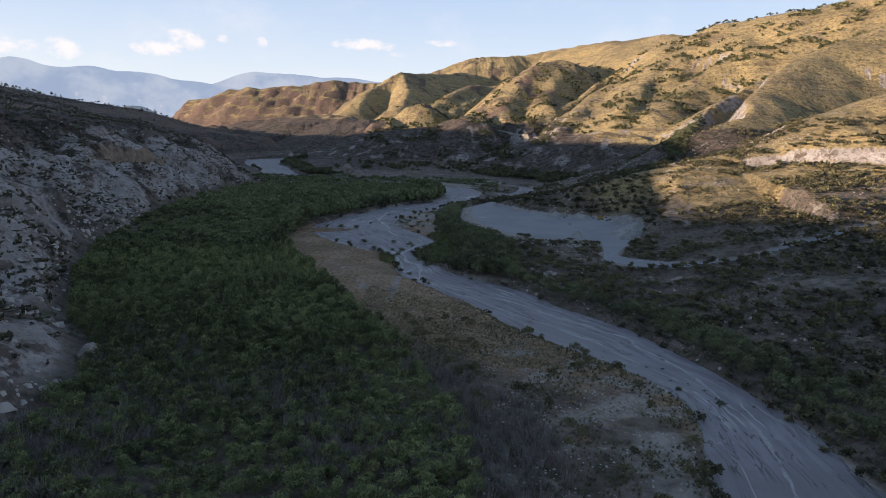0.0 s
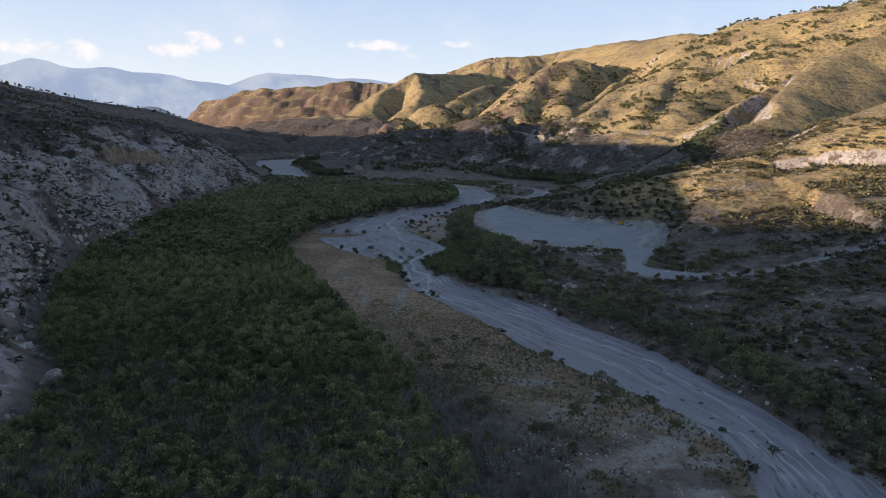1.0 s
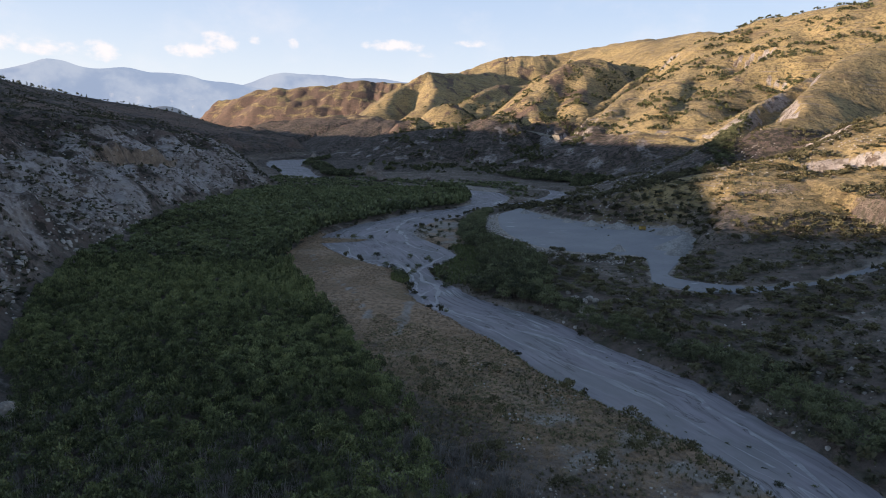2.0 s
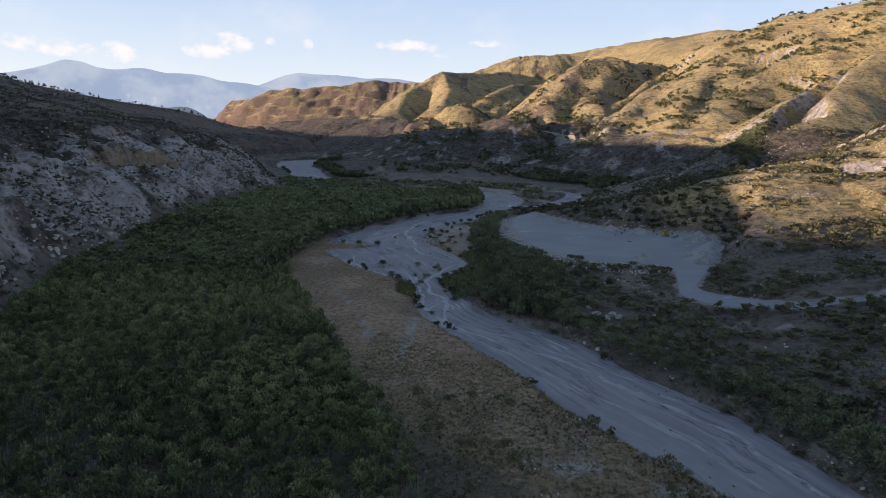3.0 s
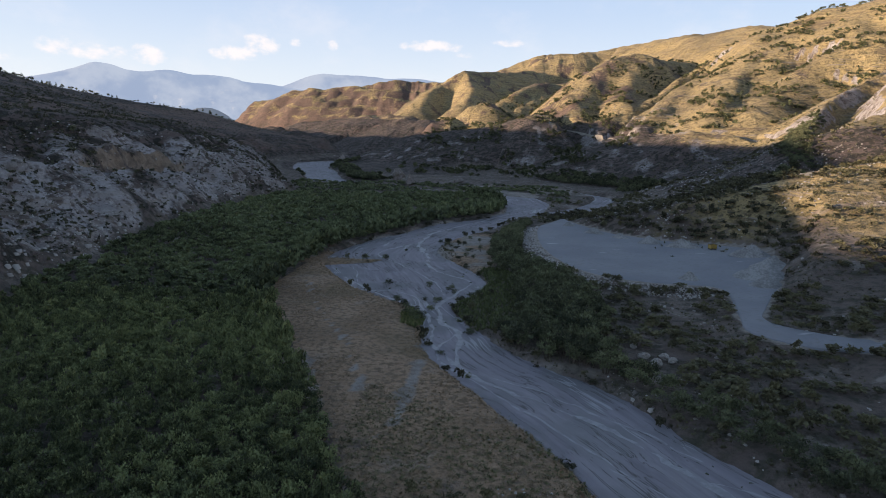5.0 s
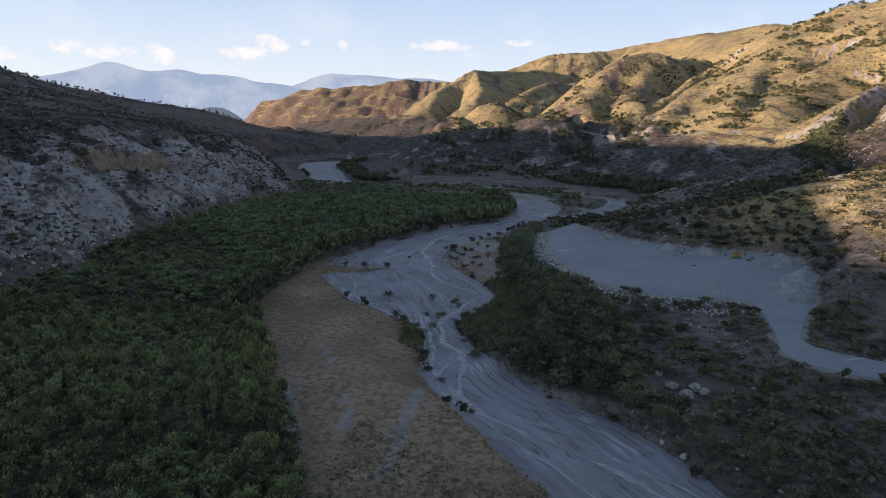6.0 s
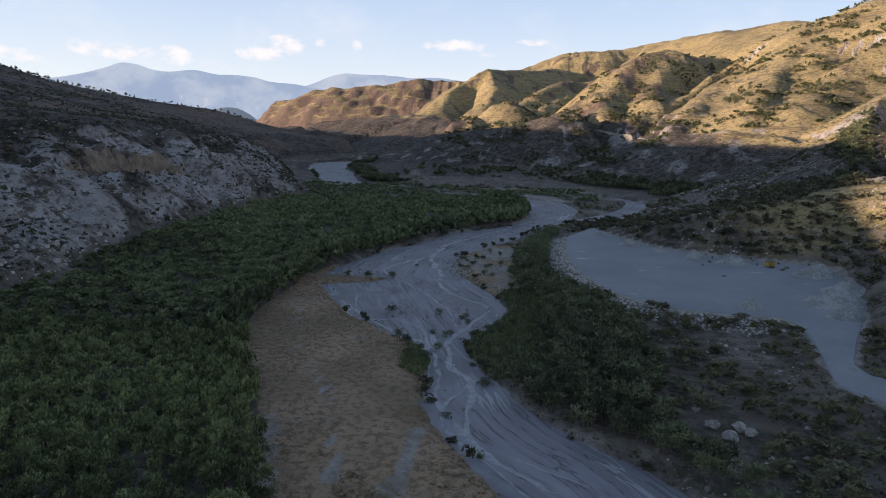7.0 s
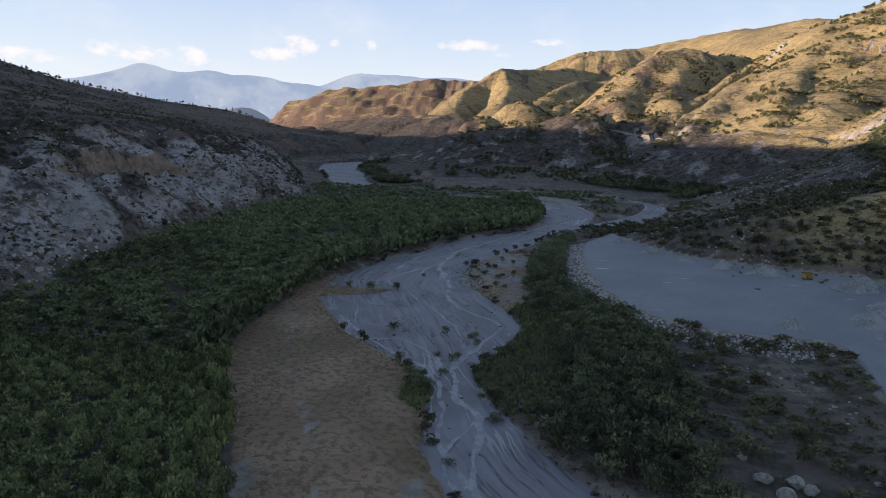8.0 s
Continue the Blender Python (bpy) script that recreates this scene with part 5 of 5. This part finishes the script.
TRACK = mat_plain("pale_track", (0.30, 0.265, 0.22), (0.22, 0.19, 0.15), 0.8)
build_hollow()


# ---- stones, heaps and the yellow box ----
def rock_mesh(seed, size, sharp=0.35, flat=0.8, cuts=3, mat=None):
    """A rough boulder: a ball cut by random planes, then roughened."""
    rng = random.Random(seed)
    bm = bmesh.new()
    bmesh.ops.create_icosphere(bm, subdivisions=cuts, radius=1.0)
    planes = []
    for _ in range(11):
        d = Vector((rng.gauss(0, 1), rng.gauss(0, 1), rng.gauss(0, 1))).normalized()
        planes.append((d, 0.62 + 0.3 * rng.random()))
    for v in bm.verts:
        for d, k in planes:
            over = v.co.dot(d) - k
            if over > 0:
                v.co -= d * over * (1 - sharp * 0.2)
        v.co += v.co.normalized() * 0.11 * noise.fractal(v.co * 2.3 + Vector((seed, 0, 0)), 0.7, 2.0, 4)
    for v in bm.verts:
        v.co = Vector((v.co.x * size[0], v.co.y * size[1], v.co.z * size[2] * flat))
    return bm


def boulder(name, x, y, size, turn, seed, mat, label, group=""):
    me = bpy.data.meshes.new(name)
    bm = rock_mesh(seed, size)
    bm.to_mesh(me)
    bm.free()
    me.materials.append(mat)
    ob = new(name, me)
    ob.matrix_basis = pose(x, y, float(land([x], [y])[0]) + size[2] * 0.42, 0, 0, turn)
    return tagged(ob, label, "boulder", group)


for i, (x, y, s, turn) in enumerate([(21.3, 135.4, (1.2, 0.85, 0.8), 10), (22.5, 132.9, (1.35, 1.15, 1.0), 60), (23.9, 135.2, (1.2, 1.0, 1.0), 100), (24.9, 134.2, (1.0, 0.9, 0.8), 30), (20.6, 139.6, (1.2, 0.7, 0.55), 80)]):
    boulder("boulder", x, y, tuple(0.78 * k for k in s), turn, 3 + i, STONE, "pale rounded boulder lying among the scrub", "boulders on the flat")
boulder("boulder", -45.6, 77.4, (1.6, 1.4, 1.7), 75, 23, STONE, "pale blocky boulder at the foot of the bluff")
def pinnacle(x, y, r, h, turn, seed):
    """A pointed rock with split faces, sunk into the slope."""
    bm = rock_mesh(seed, (1, 1, 1), cuts=3)
    for v in bm.verts:
        t = min(max((v.co.z + 0.7) / 1.5, 0), 1)
        k = (1 - 0.75 * t) * (1 + 0.25 * noise.noise(v.co * 3 + Vector((seed, 1, 2))))
        v.co = Vector((v.co.x * r * k, v.co.y * r * 0.75 * k, (t ** 0.9) * h))
    me = bpy.data.meshes.new("rock_pinnacle")
    bm.to_mesh(me)
    bm.free()
    me.materials.append(PINNACLE)
    ob = new("rock_pinnacle", me)
    ob.matrix_basis = pose(x, y, float(land([x], [y])[0]) - 0.6, 0, 0, turn)
    tagged(ob, "pale pointed rock standing at the hill foot", "rock", "pointed rocks at the hill foot")


PINNACLE = mat_plain("weathered_pale_rock", (0.30, 0.265, 0.24), (0.16, 0.135, 0.12), 0.5, 0.95, 0.9, 0.5)
for x, y, r, h, turn, seed in [(-65.5, 428, 5.5, 9, 20, 31), (-54.5, 403, 5.5, 7, 80, 33), (-28, 424, 5, 4.5, 10, 35), (-137, 566, 5, 9, 60, 41)]:
    pinnacle(x, y, r, h, turn, seed)


def gravel_mound(x, y, rx, ry, h, turn, seed, label="grey heap of gravel in the yard"):
    """A heap of loose gravel with an uneven skirt."""
    rings, around = 14, 40
    verts, faces = [], []
    for i in range(rings + 1):
        r = i / rings
        for k in range(around):
            a = 2 * math.pi * k / around
            wob = 1 + 0.16 * noise.noise(Vector((math.cos(a) * 1.4, math.sin(a) * 1.4, seed * 3.1)))
            z = h * (1 - r) ** 1.15 * (1 + 0.25 * noise.noise(Vector((r * 4 * math.cos(a), r * 4 * math.sin(a), seed)))) - 0.55 * r * r
            verts.append((rx * r * wob * math.cos(a), ry * r * wob * math.sin(a), z))
    for i in range(rings):
        for k in range(around):
            a, b = i * around + k, i * around + (k + 1) % around
            faces.append((a, a + around, b + around, b))
    me = mesh_of("gravel_mound", verts, faces, GRAVEL, smooth_faces=True)
    ob = new("gravel_mound", me)
    ob.matrix_basis = pose(x, y, float(yard_level(x)) + 0.1, 0, 0, turn)
    return tagged(ob, label, "gravel heap", "gravel heaps")


for x, y, rx, ry, h, turn in [(40.7, 225.5, 4.2, 2.6, 2.0, 10), (48.5, 220.5, 5.5, 2.4, 2.1, -20), (39.6, 181.5, 2.6, 1.9, 1.7, 0), (56, 186, 6.5, 6, 2.6, 40), (60.5, 193, 5, 5, 2.4, 0),
                              (61, 206.5, 5.5, 3, 2.6, -30), (53.5, 177.5, 4, 3.4, 1.9, 20), (27.5, 239.5, 4.2, 2.2, 1.7, -35), (21.5, 254, 4, 2.2, 1.4, 60), (34, 232.5, 3.4, 1.8, 1.3, -20)]:
    gravel_mound(x, y, rx, ry, h, turn, x)


def box_mesh(parts):
    """Boxes given as middle and size, joined, with worn edges."""
    bm = bmesh.new()
    for c, s in parts:
        made = bmesh.ops.create_cube(bm, size=1.0)["verts"]
        for v in made:
            v.co = Vector((v.co.x * s[0] + c[0], v.co.y * s[1] + c[1], v.co.z * s[2] + c[2]))
    bmesh.ops.bevel(bm, geom=bm.edges[:], offset=0.025, segments=1, affect="EDGES")
    return bm


def yellow_box():
    root = tagged(new("yard_hopper"), "yellow steel hopper standing on the gravel yard", "hopper")
    root.matrix_basis = pose(54.8, 216.8, float(yard_level(54.8)) + 0.02, 0, 0, 18) @ Matrix.Scale(0.68, 4)
    part("side_panel", box_mesh([((-1.25, 0, 1.15), (0.08, 1.9, 1.5))]), YELLOW, root)
    part("side_panel", box_mesh([((1.25, 0, 1.15), (0.08, 1.9, 1.5))]), YELLOW, root)
    part("back_panel", box_mesh([((0, 0.93, 1.15), (2.42, 0.08, 1.5))]), YELLOW, root)
    part("front_panel", box_mesh([((0.45, -0.93, 1.15), (1.52, 0.08, 1.5)), ((-0.98, -0.93, 1.15), (0.4, 0.08, 1.5)), ((-0.55, -0.93, 1.75), (0.48, 0.08, 0.3))]), YELLOW, root)
    part("rim", box_mesh([((0, -0.95, 1.94), (2.7, 0.14, 0.1)), ((0, 0.95, 1.94), (2.7, 0.14, 0.1)), ((-1.28, 0, 1.94), (0.14, 1.76, 0.1)), ((1.28, 0, 1.94), (0.14, 1.76, 0.1))]), DARK_STEEL, root, "dark steel rim")
    part("floor_plate", box_mesh([((0, 0, 0.42), (2.42, 1.78, 0.06))]), DARK_STEEL, root, "dark steel floor")
    for x in (-1.0, 1.0):
        part("skid", box_mesh([((x, 0, 0.19), (0.16, 2.1, 0.38))]), DARK_STEEL, root, "dark steel skid")


yellow_box()


# single bushes in the river bed and on its banks
def build_river_bushes():
    spots = np.array([(-21.9, 172.6), (-13.5, 172.6), (-11.2, 155.5), (-13, 162), (-3.4, 143.4), (-8.1, 168), (-6.3, 200.7), (-8.2, 202), (-5.9, 223.9), (-10.9, 235.4), (-13.4, 148.7), (-14.4, 150.5),
                      (-15, 152.6), (-27.8, 198.2), (-31.5, 194.9), (-24.3, 209.3), (-16.8, 223.3), (-7, 133.5), (-2.5, 125.5), (33.5, 69.5), (30, 73.5), (-12.2, 149.3), (-12.8, 151.3), (-13.6, 153.6), (-15.6, 154.6), (-17.2, 156.3), (-12.6, 147.2), (-6, 163.2), (-4.6, 164.4), (-3.2, 165.6), (-9, 172),
                      (-9.5, 170.8), (-10.4, 162.5), (-10.8, 160.6), (-5.5, 150), (-3.8, 147.6), (-27, 196.8), (-8.6, 226), (-5.2, 213)])
    size = 0.55 + 0.35 * RNG.rand(len(spots))
    tall = 0.45 + 0.4 * RNG.rand(len(spots))
    size[[0, 1, 4, 10, 11, 12, 21, 22, 23, 24, 25, 27, 28, 29, 30]] += 0.3
    protos = shrub_thing(BUSH_NEAR[:4], "small dark green bush growing in the river bed", "bush", LEAF_DARK, name="river_bush")
    plant_things(protos, spots, size, tall, "bushes in the river bed")
    for ob in scene.objects:
        if ob.name.startswith("river_bush"):
            ob.location.z = max(ob.location.z, -1.85)
    # drift and stones on the bed
    p = sown(-42, 42, 36, 300, 2.4)
    c = covers(p)
    p = p[(c["river"] > 0.3) & (fbm(p[:, 0] / 10, p[:, 1] / 10, 141, 2) + 0.5 * RNG.rand(len(p)) > 0.42)]
    me = planted("river_drift", SCRUB, p, 0.12 + 0.35 * RNG.rand(len(p)) ** 2, LEAF_DARK, "small clumps of weed and drift on the sand", "drift", 0.1 + 0.15 * RNG.rand(len(p)), sink=-0.68)
    # weeds along both banks
    p = sown(-46, 46, 36, 300, 0.9)
    c = covers(p)
    p = p[(np.abs(c["river"] + 0.6) < 0.7) & (fbm(p[:, 0] / 7, p[:, 1] / 7, 143, 3) > 0.0)]
    planted("bank_weeds", TUFTS + BUSH_MID[:1], p, 0.45 + 0.5 * RNG.rand(len(p)), LEAF_SCRUB, "green weeds along the river bank", "weeds", 0.4 + 0.6 * RNG.rand(len(p)))
    # green weeds on the point of the bar
    p = sown(-18, -9, 141, 157, 0.45)
    c = covers(p)
    p = p[(c["river"] < -0.3) & (np.exp(-(((p[:, 0] + 13.2) / 2.4) ** 2 + ((p[:, 1] - 148.5) / 5) ** 2)) + 0.3 * fbm(p[:, 0] / 2, p[:, 1] / 2, 147, 2) > 0.42)]
    planted("bar_point_weeds", TUFTS, p, 1.1 + 0.7 * RNG.rand(len(p)), LEAF_HERB, "fresh green weeds on the point of the bar", "weeds", 1.1 + 1.1 * RNG.rand(len(p)))
    # dark weeds under the cut western bank
    p = sown(-14, 32, 60, 146, 0.5)
    c = covers(p)
    p = p[(np.abs(c["river"] + 0.1) < 0.45) & (p[:, 0] < east_bank(p[:, 1]) - 5) & (fbm(p[:, 0] / 3, p[:, 1] / 3, 149, 3) > -0.25)]
    planted("cut_bank_weeds", TUFTS, p, 0.6 + 0.5 * RNG.rand(len(p)), LEAF_DARK, "dark weeds hanging on the cut river bank", "weeds", 0.5 + 0.5 * RNG.rand(len(p)))
    # low green growth between river and eastern bushes
    p = sown(-9, 8, 142, 200, 0.5)
    c = covers(p)
    p = p[(c["river"] < -0.8) & (np.exp(-(((p[:, 0] + 1) / 5.5) ** 2 + ((p[:, 1] - 176) / 15) ** 2)) + np.exp(-(((p[:, 0] + 2) / 7) ** 2 + ((p[:, 1] - 157) / 13) ** 2)) > 0.4)]
    planted("green_herbs", TUFTS, p, 1.0 + 0.6 * RNG.rand(len(p)), LEAF_HERB, "low fresh green herbs beside the river", "herbs", 0.8 + 0.8 * RNG.rand(len(p)))


build_river_bushes()


def build_bar_weeds():
    """Low weeds on the spit, the gravel flat and the eastern margin of the river."""
    p = np.concatenate([sown(-48, 2, 180, 252, 0.8), sown(-12, 44, 70, 182, 0.8)])
    c = covers(p)
    flat = (p[:, 0] > -18) & (p[:, 0] < 2) & (p[:, 1] > 182)
    margin = (c["river"] < -0.5) & (c["river"] > -4.5) & (p[:, 0] > east_bank(p[:, 1]) - 1) & (p[:, 1] < 182)
    f = fbm(p[:, 0] / 6, p[:, 1] / 6, 145, 3)
    p = p[((c["spit"] > 0.5) | ((flat | margin) & (c["river"] < -0.8))) & (f > 0.12)]
    planted("bar_weeds", TUFTS * 3 + BUSH_MID[:1], p, 0.5 + 0.6 * RNG.rand(len(p)), LEAF_SCRUB, "low olive weeds on the gravel beside the river", "weeds", 0.3 + 0.5 * RNG.rand(len(p)))


build_bar_weeds()


# ---- loose stones ----
def stone_shapes(count, seed):
    out = []
    for k in range(count):
        rng = np.random.RandomState(seed + k)
        v = np.array([(-1, -1, -1), (1, -1, -1), (1, 1, -1), (-1, 1, -1), (-0.7, -0.7, 1), (0.7, -0.7, 1), (0.7, 0.7, 1), (-0.7, 0.7, 1)], float)
        v = v * (0.5 + 0.25 * rng.rand(8, 3)) + rng.normal(size=(8, 3)) * 0.12
        v[:, 2] = v[:, 2] * 0.7 + 0.2
        f = np.array([(0, 1, 5, 4), (1, 2, 6, 5), (2, 3, 7, 6), (3, 0, 4, 7), (4, 5, 6, 7)])
        out.append((v, f, np.full(8, rng.rand())))
    return out


STONES = stone_shapes(10, 300)
LOOSE = mat_leaves("loose_stone", (0.15, 0.13, 0.118), (0.42, 0.39, 0.36), (0.40, 0.37, 0.335))


def build_stones():
    # rubble bank between the yard and the thicket
    d_line = [(10, 246), (9.5, 228), (10, 208), (15, 187), (21, 178.5), (29, 174.5), (38, 173)]
    p = sown(4, 46, 166, 256, 0.55)
    d, _, _, _ = along(p[:, 0], p[:, 1], d_line)
    c = covers(p)
    p = p[(d < 4.4 * (0.5 + 0.7 * RNG.rand(len(p)))) & (c["yard"] < 0.5)]
    planted("rubble_bank", STONES, p, 0.16 + 0.34 * RNG.rand(len(p)) ** 2, LOOSE, "bank of pale rubble beside the gravel yard", "rubble")
    # blocks and slabs on the western bluff
    p = np.concatenate([sown(-150, -40, 40, 200, 1.05), sown(-165, -95, 200, 400, 1.8)])
    c = covers(p)
    f = fbm(p[:, 0] / 13, p[:, 1] / 13, 151, 3)
    keep = (c["df"] > 0.5) & (c["df"] < 48) & (f + 0.35 * RNG.rand(len(p)) > 0.05)
    p, c = p[keep], {"df": c["df"][keep]}
    planted("bluff_stones", STONES, p, 0.1 + 0.42 * RNG.rand(len(p)) ** 3 + 0.75 * smooth(c["df"], 14, 3) * RNG.rand(len(p)) ** 7, LOOSE, "weathered blocks and stones on the marl bluff", "stones")
    # pebbles and cobbles on the sandy bank
    p = sown(2, 34, 38, 100, 0.55)
    c = covers(p)
    bank = np.interp(p[:, 1], [b[1] for b in RIVER_NEAR], [b[0] for b in RIVER_NEAR])
    p = p[(c["river"] < -0.3) & (p[:, 0] < bank + 1) & (fbm(p[:, 0] / 3, p[:, 1] / 3, 69, 3) > 0.02)]
    planted("bank_cobbles", STONES, p, 0.06 + 0.2 * RNG.rand(len(p)) ** 3, LOOSE, "pale cobbles on the sandy river bank", "stones")
    # stony rise behind the yard
    p = sown(22, 130, 225, 400, 1.5)
    c = covers(p)
    f = fbm(p[:, 0] / 16, p[:, 1] / 5, 157, 3)
    p = p[(c["hill"] > 0.5) & (c["hill"] < 22) & (c["yard"] < 0.1) & (c["bed"] < 0.1) & (f + 0.2 * RNG.rand(len(p)) > 0.12)]
    planted("rise_stones", STONES, p, 0.14 + 0.4 * RNG.rand(len(p)) ** 2, LOOSE, "pale stones in rows over the dry rise", "stones")
    # stones over the eastern flat
    p = sown(16, 130, 40, 330, 1.7)
    c = covers(p)
    f = fbm(p[:, 0] / 12, p[:, 1] / 9, 153, 3)
    p = p[(c["river"] < -1) & (c["yard"] < 0.1) & (f + 0.3 * RNG.rand(len(p)) > 0.2) & (p[:, 0] > east_bank(p[:, 1]))]
    planted("flat_stones", STONES, p, 0.1 + 0.35 * RNG.rand(len(p)) ** 3, LOOSE, "pale stones strewn over the flat", "stones")


build_stones()


# ---- trees on the western skyline ----
def build_crest_trees():
    crest = curve_through([(-395, 500), (-424, 594), (-438, 684), (-391, 688), (-350, 727), (-330, 780)], 9.0)
    pts = crest + (RNG.rand(*crest.shape) - 0.5) * 14
    pts = np.concatenate([pts, crest + (RNG.rand(*crest.shape) - 0.5) * 24])[RNG.permutation(2 * len(crest))[:110]]
    shapes = [bush_shape(RNG, 90, 0.5, 0.16, 6) for _ in range(4)] + [spray(RNG, [(0, 0, 0.8), (0, 0, 1.5), (0, 0, 2.2)], [0.6, 0.45, 0.28], 90, 0.45, 0.14) for _ in range(2)]
    protos = shrub_thing(shapes, "small dark tree on the bare ridge", "tree", LEAF_PINE, 2, "ridge_tree")
    plant_things(protos, pts, 1.2 + 1.0 * RNG.rand(len(pts)), 0.8 + 1.0 * RNG.rand(len(pts)), "trees on the ridge")
    one = np.array([(-146.5, 252.8)])
    plant_things(shrub_thing([BUSH_NEAR[1]], "round dark bush alone on the pale bluff", "bush", LEAF_DARK, name="lone_bush"), one, [1.6], [1.35], "")


build_crest_trees()
